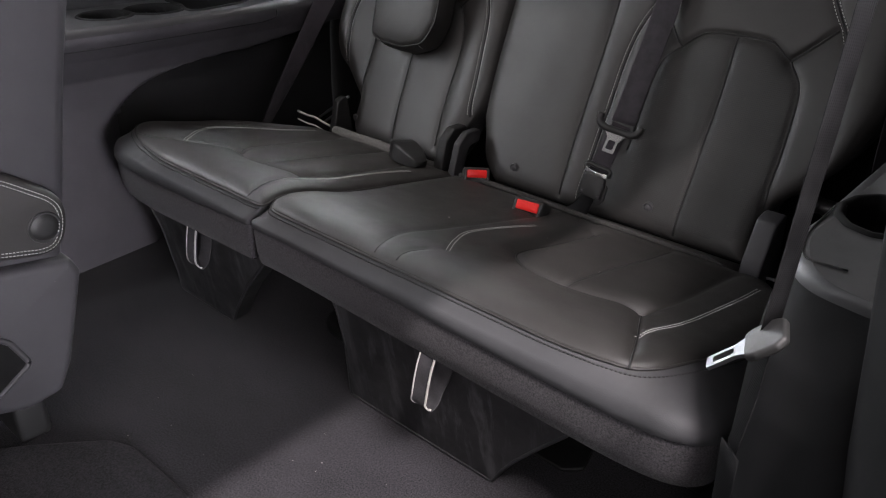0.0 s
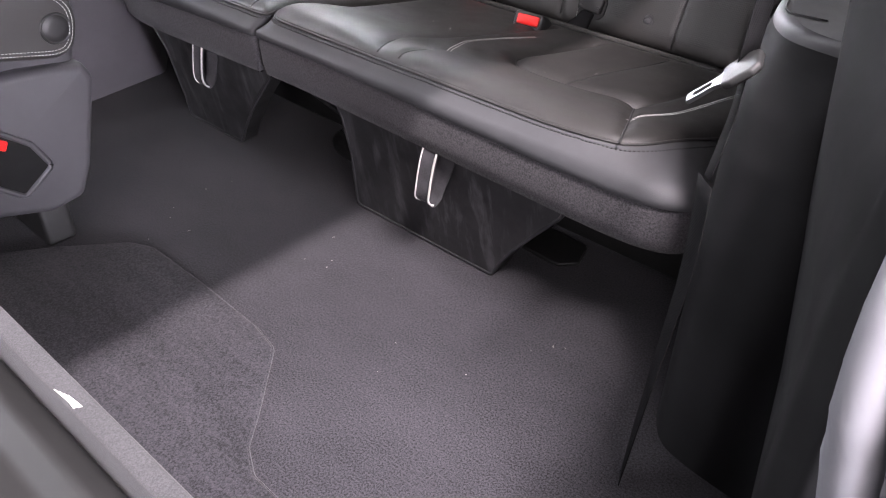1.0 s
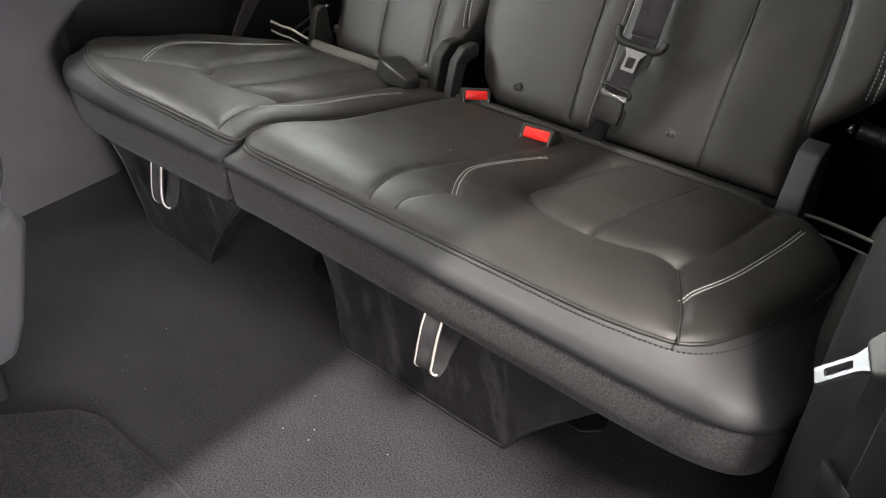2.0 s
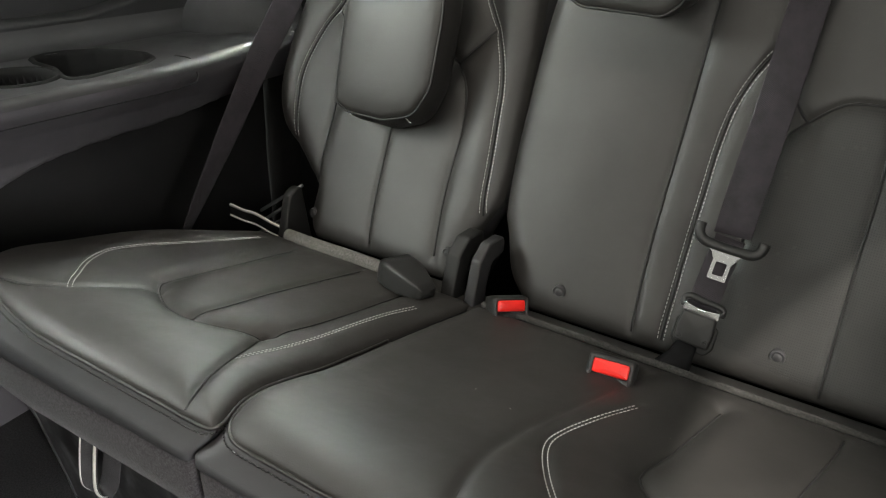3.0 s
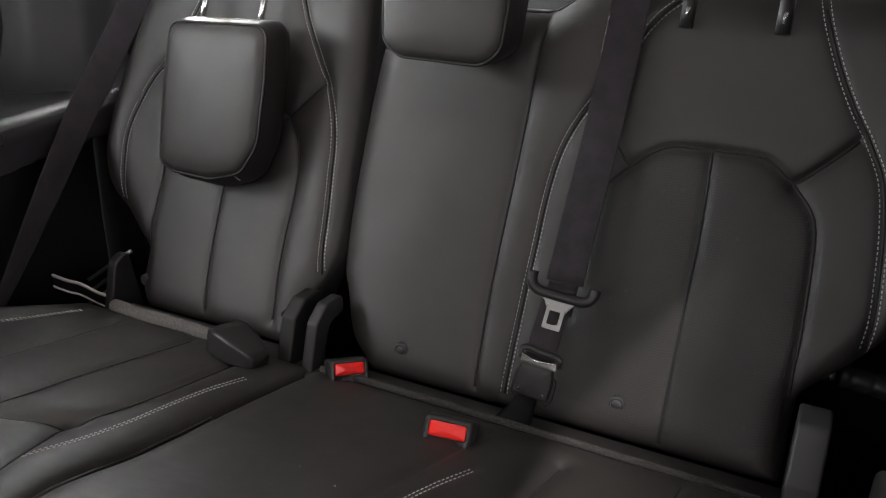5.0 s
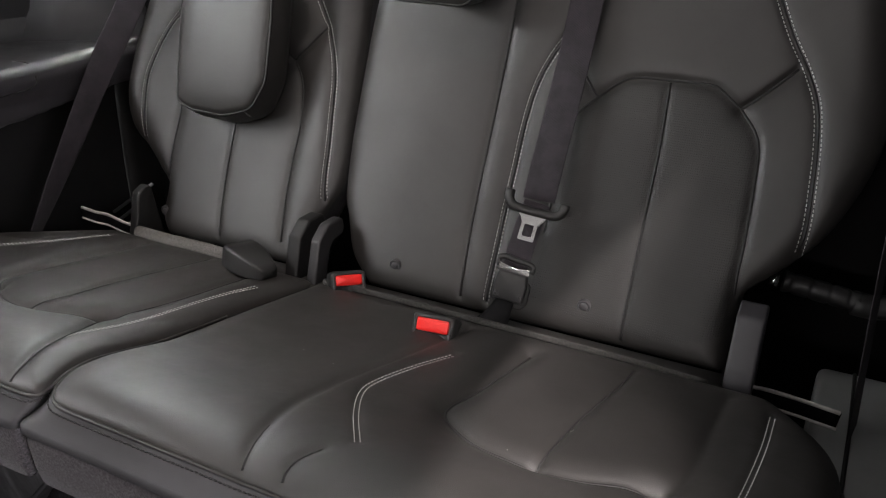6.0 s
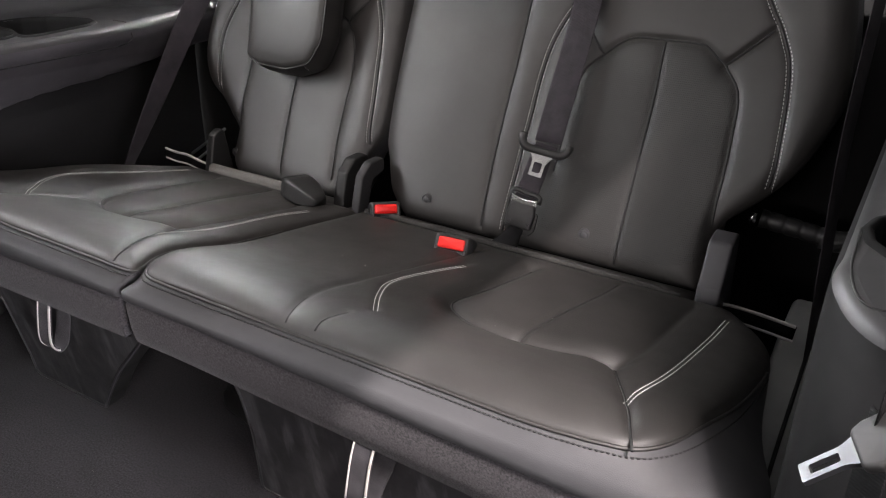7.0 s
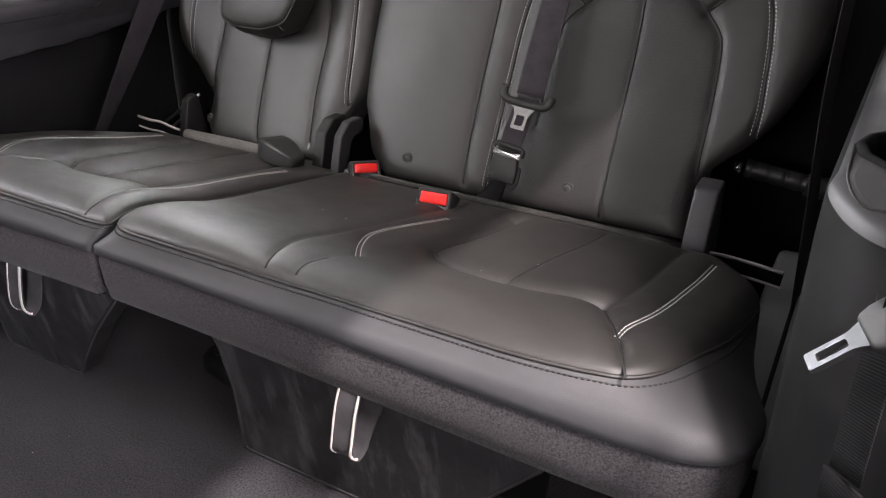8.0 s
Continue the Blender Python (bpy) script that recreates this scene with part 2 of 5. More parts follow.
def curve_through(points, step=0.006):
    """A smooth line through 2D or 3D points (Catmull-Rom), in even steps."""
    p = np.array(points, float)
    q = np.vstack([2 * p[0] - p[1], p, 2 * p[-1] - p[-2]])
    out = []
    for i in range(1, len(q) - 2):
        n = max(2, int(np.linalg.norm(q[i + 1] - q[i]) / step))
        t = np.linspace(0, 1, n, endpoint=False)[:, None]
        a, b, c, d = q[i - 1], q[i], q[i + 1], q[i + 2]
        out.append(0.5 * (2 * b + (c - a) * t + (2 * a - 5 * b + 4 * c - d) * t**2 + (3 * b - a - 3 * c + d) * t**3))
    return np.vstack(out + [p[-1:]])


def line_gap(P, poly):
    """Distance of each 2D point to a polyline."""
    best = np.full(len(P), 1e9)
    for a, b in zip(poly[:-1], poly[1:]):
        d = b - a
        t = np.clip(((P - a) @ d) / max(d @ d, 1e-12), 0, 1)
        best = np.minimum(best, np.linalg.norm(P - a - t[:, None] * d, axis=1))
    return best


def grid_faces(nu, nv):
    i = np.arange(nu - 1)[None, :] + nu * np.arange(nv - 1)[:, None]
    i = i.ravel()
    return np.stack([i, i + 1, i + 1 + nu, i + nu], 1)


def rim_of(nu, nv):
    """Indices round a grid."""
    return np.r_[np.arange(nu), nu * np.arange(1, nv) + nu - 1, nu * (nv - 1) + np.arange(nu - 2, -1, -1), nu * np.arange(nv - 2, 0, -1)]


def ring_faces(n, rows, start=0):
    f = []
    for r in range(rows - 1):
        for k in range(n):
            a, b = start + r * n + k, start + r * n + (k + 1) % n
            f.append((a, b, b + n, a + n))
    return f


def loft(rings, cap=True):
    """Closed rings of equal length, skinned and capped."""
    rings = [np.array(r, float) for r in rings]
    n = len(rings[0])
    verts = list(np.vstack(rings))
    faces = ring_faces(n, len(rings))
    if cap:
        for row in (0, len(rings) - 1):
            c = len(verts)
            verts.append(rings[row].mean(0))
            faces += [(row * n + k, row * n + (k + 1) % n, c) for k in range(n)]
    return verts, faces


def rounded(points, radius, n=5):
    """A closed 2D polygon with rounded corners. radius: one for all, or one a corner."""
    p = np.array(points, float)
    out = []
    for i in range(len(p)):
        a, b, c = p[i - 1], p[i], p[(i + 1) % len(p)]
        r = radius if np.isscalar(radius) else radius[i]
        u, v = (a - b) / np.linalg.norm(a - b), (c - b) / np.linalg.norm(c - b)
        half = math.acos(max(-0.999, min(0.999, float(u @ v)))) / 2
        cut = min(r / math.tan(half), 0.49 * np.linalg.norm(a - b), 0.49 * np.linalg.norm(c - b))
        s, e = b + u * cut, b + v * cut
        for t in np.linspace(0, 1, n):
            out.append((1 - t) ** 2 * s + 2 * t * (1 - t) * b + t**2 * e)
    return np.array(out)


def inset(ring, d):
    """A closed 2D ring moved inwards by d."""
    nxt, prv = np.roll(ring, -1, 0), np.roll(ring, 1, 0)
    tang = nxt - prv
    tang /= np.maximum(np.linalg.norm(tang, axis=1, keepdims=True), 1e-9)
    area = np.sum(ring[:, 0] * nxt[:, 1] - nxt[:, 0] * ring[:, 1])
    nrm = np.stack([-tang[:, 1], tang[:, 0]], 1) * (1 if area > 0 else -1)
    return ring + nrm * d


def slab(ring, origin, u, v, w, thick, edge=0.004, steps=3, bulge=0.0):
    """A plate with rounded edges: the 2D ring on the axes u and v, from origin by thick along w."""
    o, u, v, w = (np.array(a, float) for a in (origin, u, v, w))
    rings = []
    turns = np.linspace(0, math.pi / 2, steps + 1)

    def put(r, h):
        return o + r[:, :1] * u + r[:, 1:] * v + h * w

    for a in turns:
        rings.append(put(inset(ring, edge * (1 - math.sin(a))), edge * (1 - math.cos(a))))
    for a in turns[::-1]:
        rings.append(put(inset(ring, edge * (1 - math.sin(a))), thick - edge * (1 - math.cos(a))))
    if bulge:
        c = ring.mean(0)
        for s in (0.85, 0.6, 0.3):
            rings.append(put(c + (inset(ring, edge) - c) * s, thick + bulge * (1 - s**2)))
    return loft(rings)


def box(x0, x1, y0, y1, z0, z1, edge=0.005):
    ring = rounded([(x0, y0), (x1, y0), (x1, y1), (x0, y1)], edge, 4)
    return slab(ring, (0, 0, z0), (1, 0, 0), (0, 1, 0), (0, 0, 1), z1 - z0, min(edge, (z1 - z0) / 3))


def tube(path, r, n=8, closed=False):
    p = np.array(path, float)
    t = np.gradient(p, axis=0)
    if closed:
        t = np.roll(p, -1, 0) - np.roll(p, 1, 0)
    t /= np.maximum(np.linalg.norm(t, axis=1, keepdims=True), 1e-9)
    up = np.array([0.0, 0, 1.0])
    side = np.cross(t, up)
    flat = np.linalg.norm(side, axis=1) < 1e-3
    side[flat] = (1, 0, 0)
    side /= np.linalg.norm(side, axis=1, keepdims=True)
    top = np.cross(side, t)
    a = np.linspace(0, 2 * math.pi, n, endpoint=False)
    rr = r if not np.isscalar(r) else np.full(len(p), r)
    rings = [p[i] + rr[i] * (np.cos(a)[:, None] * side[i] + np.sin(a)[:, None] * top[i]) for i in range(len(p))]
    if closed:
        return loft(rings + [rings[0]], cap=False)
    return loft(rings)


def ribbon(path, across, width, thick=0.0014):
    """A strap along a 3D path; across: one direction of its width, or one a point."""
    p = np.array(path, float)
    t = np.gradient(p, axis=0)
    t /= np.linalg.norm(t, axis=1, keepdims=True)
    w = np.broadcast_to(np.array(across, float), p.shape).copy()
    w -= (w * t).sum(1, keepdims=True) * t
    w /= np.linalg.norm(w, axis=1, keepdims=True)
    n = np.cross(t, w)
    h, k = width / 2, thick / 2
    rings = [np.array([p[i] + a * w[i] + b * n[i] for a, b in ((-h, -k * 0.4), (-h * 0.93, -k), (0, -k * 1.1), (h * 0.93, -k), (h, -k * 0.4), (h, k * 0.4), (h * 0.93, k), (0, k * 1.1), (-h * 0.93, k), (-h, k * 0.4))]) for i in range(len(p))]
    return loft(rings)


def dashes(points, normals, length=0.0044, pitch=0.0060, width=0.0013, lift=0.0008):
    """Separate stitches laid along a 3D line on a surface."""
    p, nrm = np.array(points, float), np.array(normals, float)
    s = np.r_[0, np.cumsum(np.linalg.norm(np.diff(p, axis=0), axis=1))]
    out = []
    for a in np.arange(0, s[-1] - length, pitch):
        e = [np.array([np.interp(q, s, p[:, k]) for k in range(3)]) for q in (a, a + length)]
        n = np.array([np.interp(a, s, nrm[:, k]) for k in range(3)])
        n /= np.linalg.norm(n)
        d = e[1] - e[0]
        d /= np.linalg.norm(d)
        w = np.cross(n, d) * width / 2
        lo, hi, mid = n * -0.0006, n * lift, (e[0] + e[1]) / 2 + n * lift
        v = [e[0] - w + lo, e[0] + w + lo, e[1] + w + lo, e[1] - w + lo, mid - d * length * 0.32 - w * 0.7, mid - d * length * 0.32 + w * 0.7, mid + d * length * 0.32 + w * 0.7, mid + d * length * 0.32 - w * 0.7]
        out.append((v, [(0, 1, 5, 4), (1, 2, 6, 5), (2, 3, 7, 6), (3, 0, 4, 7), (4, 5, 6, 7)]))
    return out


def side_line(poly, d):
    """A 2D polyline moved sideways by d."""
    t = np.gradient(poly, axis=0)
    t /= np.maximum(np.linalg.norm(t, axis=1, keepdims=True), 1e-9)
    return poly + np.stack([-t[:, 1], t[:, 0]], 1) * d


# ---- the cabin ----
MID = -0.713  # the car's middle line


_h = curve_through([(0.0, 0.975), (0.10, 0.95), (0.16, 0.925), (0.24, 0.895), (0.29, 0.90), (0.330, 0.938), (0.363, 0.985), (0.388, 1.06), (0.401, 1.16), (0.410, 1.30), (0.430, 1.47), (0.455, 1.8)], 0.01)


def HOLLOW(z):
    return np.interp(z, _h[:, 0], _h[:, 1])


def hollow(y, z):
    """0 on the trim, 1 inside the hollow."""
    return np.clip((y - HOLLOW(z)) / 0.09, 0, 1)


def wall_side(y, z):
    """How far the inner face of the side trim stands from the middle line."""
    x = np.interp(z, [0.0, 0.08, 0.25, 0.40, 0.47, 0.495, 0.51], [0.700, 0.706, 0.716, 0.716, 0.704, 0.704, 0.712])
    # a hollow beside the bench, under the arm rest, with a rounded front
    front = HOLLOW(z)
    k = np.clip((y - front) / 0.09, 0, 1)
    x = x + 0.085 * k * k * (3 - 2 * k)
    # the trim comes in a little towards the door
    x = x + 0.11 * np.clip(y - 0.93, -0.35, 0.12) * np.clip((0.3 - z) / 0.3, 0, 1)
    return x


def arm_flare(y, z):
    """How far the far arm rest leans in over the bench."""
    rise = np.interp(z, [0.34, 0.40, 0.45, 0.485, 0.505], [0.0, 0.010, 0.042, 0.078, 0.092])
    return rise * np.interp(y, [0.50, 0.66, 0.82, 0.95, 1.25, 1.36, 1.46, 1.60], [0.0, 0.25, 0.85, 1.0, 1.0, 0.80, 0.50, 0.2])


def filled(outer, holes, put):
    """A flat face with holes: rings of 2D points, laid into space by put."""
    bm = bmesh.new()
    edges = []
    for ring in (outer, *holes):
        vs = [bm.verts.new(put(p)) for p in ring]
        edges += [bm.edges.new((a, b)) for a, b in zip(vs, vs[1:] + vs[:1])]
    bmesh.ops.triangle_fill(bm, edges=edges, use_beauty=True)
    bm.verts.index_update()
    v, f = [tuple(p.co) for p in bm.verts], [tuple(p.index for p in q.verts) for q in bm.faces]
    bm.free()
    return v, f


def DOOR_FACE(z):
    """Where the front face of the door-side trim stands."""
    return float(np.interp(z, [0.0, 0.20, 0.40, 0.45, 0.49, 0.51, 0.53], [0.768, 0.772, 0.778, 0.790, 0.812, 0.832, 0.84]))


def side_trim(name, sign, label, y0, holes):
    """Lower side trim with its arm rest; sign -1: far side, 1: door side."""
    top = thing(name, label, "wall trim", kind="structure")
    ny, nz = 110, 100
    ys, zs = np.linspace(y0, 1.62, ny), np.linspace(0.0, 0.505, nz)
    Y, Z = np.meshgrid(ys, zs)
    X = wall_side(Y, Z) - (arm_flare(Y, Z) if sign < 0 else 0)
    if sign > 0:  # turns outwards at the door opening, with a front face that leans back
        for r, z in enumerate(zs):
            yf = DOOR_FACE(z)
            a = float(wall_side(np.array(yf + 0.15), np.array(z)))
            turn = curve_through([(0.90, yf - 0.012), (0.845, yf - 0.008), (0.795, yf - 0.003), (0.758, yf + 0.006), (0.736, yf + 0.024), (0.719, yf + 0.055), (0.707, yf + 0.10), (a, yf + 0.15)], 0.004)
            back_y = np.linspace(yf + 0.15, 1.62, 80)[1:]
            line = np.vstack([turn, np.column_stack([wall_side(back_y, np.full(79, z)), back_y])])
            s = np.r_[0, np.cumsum(np.linalg.norm(np.diff(line, axis=0), axis=1))]
            q = np.linspace(0, 1, ny) ** 1.5 * s[-1]
            X[r], Y[r] = np.interp(q, s, line[:, 0]), np.interp(q, s, line[:, 1])
    v = np.stack([MID + sign * X, Y, Z], -1).reshape(-1, 3)
    f = grid_faces(ny, nz)
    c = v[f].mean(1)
    # faces deep in the hollow get a darker colour for its shade
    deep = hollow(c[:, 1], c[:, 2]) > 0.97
    # one trim, coloured lit on the far side and shaded by the door
    solid("panel", v, f[~deep], TRIM_LIT if sign < 0 else PILLAR_AND_SHADE, top)
    solid("hollow_shade", v, f[deep], TRIM_DARK_AND_SHADE, top, "hollow beside the bench, coloured dark for its shade")
    # rounded nose up to the ledge
    row = v[-ny:]
    rows = [row]
    for dx, dz in ((0.002, 0.006), (0.008, 0.0115), (0.016, 0.0135)):
        rows.append(row + [sign * dx, 0, dz])
    f2 = [(a * ny + i, a * ny + i + 1, (a + 1) * ny + i + 1, (a + 1) * ny + i) for a in range(3) for i in range(ny - 1)]
    solid("arm_rest_nose", np.vstack(rows), f2, TRIM, top)
    inner = rows[-1][:, :2]
    z = rows[-1][0, 2]
    far = MID + sign * 0.885
    outer = np.vstack([inner, [(far, 1.62)] + ([(far, y0)] if sign < 0 else [])])
    rings = [rounded(p, r, 9) for p, r in holes]
    rings = [np.column_stack([MID + sign * r[:, 0], r[:, 1]]) for r in rings]
    solid("ledge", *filled(outer, rings, lambda p: (p[0], p[1], z)), TRIM, top, "", False)
    for r in rings:
        lip = [np.column_stack([inset(r, d), np.full(len(r), z + h)]) for d, h in ((-0.007, 0.0), (-0.004, 0.0028), (0.0, 0.0032), (0.0025, 0.001), (0.004, -0.006), (0.006, -0.024), (0.009, -0.043))]
        vv, ff = loft(lip, cap=False)
        n = len(r)
        vv = list(vv) + [lip[-1].mean(0)]
        ff = list(ff) + [(6 * n + k, 6 * n + (k + 1) % n, 7 * n) for k in range(n)]
        # the well is shallow; its colour supplies the shade of a deep one
        solid("cup_well", vv, ff, DEEP_SHADE, top, "moulded cup well")
    # fillet from the ledge up to the window wall
    yy = np.linspace(y0 if sign < 0 else 0.95, 1.62, 30)
    rows = []
    for dx, dz in ((0.845, 0.0005), (0.862, 0.004), (0.877, 0.014), (0.886, 0.03), (0.888, 0.045)):
        rows.append(np.column_stack([np.full(30, MID + sign * dx), yy, np.full(30, z + dz)]))
    f3 = [(a * 30 + i, a * 30 + i + 1, (a + 1) * 30 + i + 1, (a + 1) * 30 + i) for a in range(4) for i in range(29)]
    solid("fillet", np.vstack(rows), f3, TRIM, top)
    return top


CUPS = [([(x + r * math.cos(a), y + r * math.sin(a)) for a in np.linspace(0, 2 * math.pi, 36, endpoint=False)], 0.004) for x, y, r in ((0.742, 0.966, 0.052), (0.737, 1.076, 0.060))]
CUPS.append(([(0.850, 1.195), (0.846, 1.228), (0.820, 1.266), (0.776, 1.292), (0.734, 1.301), (0.697, 1.288), (0.676, 1.256), (0.666, 1.198), (0.658, 1.145), (0.664, 1.122), (0.696, 1.127), (0.745, 1.147), (0.800, 1.150), (0.838, 1.163)], 0.02))
CUP_NEAR = [([(0.765 + 0.043 * math.cos(a), 1.016 + 0.056 * math.sin(a)) for a in np.linspace(0, 2 * math.pi, 12, endpoint=False)], 0.01)]


floor = thing("floor", "dark charcoal carpet on the cabin floor", "floor", kind="structure")
solid("carpet", *box(-1.75, 0.40, -0.9, 2.7, -0.05, 0.0, 0.004), CARPET, floor)

left = side_trim("wall_far_side", -1, "grey moulded plastic side trim with arm rest and cup wells", 0.42, CUPS)
right = side_trim("wall_door_side", 1, "moulded plastic side trim with cup well beside the door, darkened for shade", 0.595, CUP_NEAR)

# joint of the arm rest cap
yy = np.linspace(0.80, 1.29, 40)
line = [(MID - float(wall_side(np.array(y), np.array(0.478)) - arm_flare(np.array(y), np.array(0.478))) + 0.0006, y, 0.478) for y in yy]
line += [(-1.335, 1.312, 0.487), (-1.345, 1.322, 0.503), (-1.360, 1.325, 0.5185), (-1.40, 1.325, 0.5190)]
solid("cap_joint", *tube(curve_through(line, 0.012), 0.0013, 5), SEAM_DARK, left)

line = [(0.002, 1.02, 0.5170), (0.003, 0.985, 0.5176), (0.0047, 0.9351, 0.5178), (0.0105, 0.8987, 0.5178), (0.0177, 0.8765, 0.5180), (0.0271, 0.8664, 0.5186), (0.038, 0.866, 0.5190), (0.06, 0.867, 0.5190)]
solid("cap_joint", *tube(curve_through(line, 0.006), 0.0011, 5), SEAM_DARK, right)

# window wall over the far arm rest, with a speaker
outer = np.array([(0.3, 0.545), (1.62, 0.545), (1.62, 0.84), (0.3, 0.84)])
opening = rounded([(0.45, 0.572), (1.30, 0.562), (1.470, 0.590), (1.506, 0.69), (1.506, 0.83), (0.45, 0.83)], [0.03, 0.25, 0.05, 0.06, 0.02, 0.02], 10)
solid("upper_panel", *filled(outer, [opening], lambda p: (-1.600, p[0], p[1])), TRIM_DARK_AND_SHADE, left, "", False)
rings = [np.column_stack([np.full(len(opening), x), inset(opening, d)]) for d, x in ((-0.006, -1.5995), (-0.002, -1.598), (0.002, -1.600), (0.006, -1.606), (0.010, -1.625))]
solid("panel_lip", *loft(rings, cap=False), TRIM_DARK_AND_SHADE, left)
solid("inner_panel", *box(-1.68, -1.622, 0.3, 1.60, 0.545, 0.86, 0.004), TRIM_DARK_AND_SHADE, left)
holes = []
for i in range(-7, 8):
    for j in range(-7, 8):
        y, z = (i + 0.5 * (j % 2)) * 0.0062, j * 0.0056
        if y * y + z * z < 0.040**2:
            a = np.linspace(0, 2 * math.pi, 6, endpoint=False)
            rr = np.stack([1.418 + y + 0.0021 * np.cos(a), 0.622 + z + 0.0021 * np.sin(a)], 1)
            holes.append(loft([np.stack([np.full(6, -1.6225), rr[:, 0], rr[:, 1]], 1), np.stack([np.full(6, -1.6195), rr[:, 0], rr[:, 1]], 1)]))
grille = joined("speaker_grille", holes, SEAM_DARK, left, "fine round speaker mesh")

# pillar behind the far seat
ring = rounded([(-1.62, 1.465), (-1.51, 1.50), (-1.435, 1.59), (-1.425, 1.72), (-1.70, 1.75), (-1.70, 1.42)], 0.06, 8)
rings = []
for z, g in ((0.515, 1.06), (0.519, 1.03), (0.526, 0.97), (0.540, 0.90), (0.570, 0.83), (0.62, 0.78), (0.75, 0.74), (0.9, 0.71), (1.25, 0.66)):
    c = np.array([-1.69, 1.74])
    rr = c + (ring - c) * g
    rings.append(np.column_stack([rr, np.full(len(rr), z)]))
solid("pillar_cover", *loft(rings), TRIM, left)

# the upper shell that closes the cabin
shell = thing("ceiling", "light grey cloth headliner under the car roof", "ceiling", kind="structure")
# the roof opening is added; its edges decide where overhead light lands
for x0, x1, y0, y1 in ((-1.80, -1.22, -1.6, 2.75), (-0.60, 0.26, -1.6, 2.75), (-1.22, -0.60, -1.6, 0.30), (-1.22, -0.60, 1.22, 2.75)):
    solid("headliner", *box(x0, x1, y0, y1, 1.22, 1.27, 0.006), HEADLINER, shell)
g = solid("roof_glass", *box(-1.24, -0.58, 0.28, 1.24, 1.272, 1.278, 0.002), GLASS, shell, "fixed roof glass over the rear bench")
g.visible_shadow = False
wall_rear = thing("wall_rear", "black trimmed tailgate with a wide window", "tailgate", kind="structure")
solid("lower_panel", *box(-1.80, 0.26, 2.60, 2.68, 0.0, 0.67, 0.02), TRIM_BLACK, wall_rear)
solid("upper_rail", *box(-1.80, 0.26, 2.60, 2.68, 1.12, 1.22, 0.02), TRIM_BLACK, wall_rear)
# black panel added to cover the left part of the glowing backdrop
solid("dark_filler_panel", *box(-1.78, -0.46, 2.56, 2.597, 0.02, 0.80, 0.02), TRIM_BLACK, wall_rear)
g = solid("pane", *box(-1.55, 0.13, 2.63, 2.636, 0.67, 1.12, 0.002), GLASS, wall_rear)
g.visible_shadow = False
solid("post", *box(-1.80, -1.55, 2.60, 2.68, 0.67, 1.12, 0.01), TRIM_BLACK, wall_rear)
solid("post", *box(0.13, 0.26, 2.60, 2.68, 0.67, 1.12, 0.01), TRIM_BLACK, wall_rear)

showroom = thing("backdrop", "glowing white backdrop behind the car", "wall", kind="structure")
solid("panel", *box(-5.0, 4.0, 6.0, 6.1, 0.0, 3.6, 0.02), WHITE_GLOW, showroom)

upper_far = thing("window_far_side", "side window over the far arm rest", "window", kind="structure")
solid("rail", *box(-1.705, -1.66, 0.50, 2.65, 0.955, 1.22, 0.006), HEADLINER, upper_far)
g = solid("pane", *box(-1.69, -1.684, 0.50, 2.65, 0.84, 0.955, 0.002), GLASS, upper_far)
g.visible_shadow = False
# unseen far door left open so the far front lamp reaches the bench
lower_far = thing("wall_far_front", "pillar and low sill of an unseen far door opening, added for light", "wall", kind="structure")
solid("sill", *box(-1.74, -1.60, -1.6, 0.42, -0.02, 0.06, 0.02), TRIM_BLACK, lower_far)
solid("pillar", *box(-1.74, -1.62, 0.40, 0.50, 0.0, 1.22, 0.03), TRIM, lower_far)
cargo = thing("wall_cargo", "black trimmed cargo bay walls", "wall", kind="structure")
solid("far_panel", *box(-1.74, -1.50, 1.62, 2.60, 0.0, 0.80, 0.03), TRIM_BLACK, cargo)
solid("door_side_panel", *box(0.075, 0.26, 1.62, 2.60, 0.0, 0.80, 0.03), TRIM_BLACK, cargo)
# black sheets added where the space behind the bench lies in shade
solid("shade_panel", *box(-1.50, 0.075, 1.70, 1.74, 0.0, 0.60, 0.01), DEEP_SHADE, cargo, "black liner behind the bench")
solid("shade_floor", *box(-1.45, 0.075, 1.44, 1.70, 0.003, 0.012, 0.004), DEEP_SHADE, cargo)
# unseen; its top edge keeps front light off the backrest foot
front_wall = thing("wall_front_light_stop", "unseen dark panel closing the front and cutting low light", "wall", kind="structure")
solid("panel", *box(-1.80, 0.26, -1.66, -1.60, -0.02, 1.02, 0.01), TRIM_BLACK, front_wall)

# door jamb and seal on the door side
jamb = thing("door_frame", "black pillar cover and grey rubber door seal", "door frame", kind="structure")
rings = []
for z, x0, dy in ((-0.03, 0.168, 0.0), (0.107, 0.158, 0.0), (0.22, 0.142, 0.003), (0.34, 0.126, 0.006), (0.42, 0.114, 0.008), (0.50, 0.104, 0.012), (0.57, 0.093, 0.016), (0.63, 0.084, 0.02), (0.70, 0.080, 0.05), (0.90, 0.078, 0.20), (1.22, 0.075, 0.46)):
    rake = float(np.interp(z, [0.42, 0.50, 0.57, 0.70, 1.22], [0.0, 0.03, 0.09, 0.15, 0.16]))
    ring = rounded([(x0, 0.758 + dy), (0.195, 0.560 + dy + rake), (0.225, 0.535 + dy + rake), (0.36, 0.54 + dy + rake), (0.36, 1.62), (0.22, 1.62), (x0 + 0.10, 0.82 + dy)], [0.012, 0.03, 0.015, 0.015, 0.015, 0.015, 0.01], 6)
    rings.append(np.column_stack([ring, np.full(len(ring), z)]))
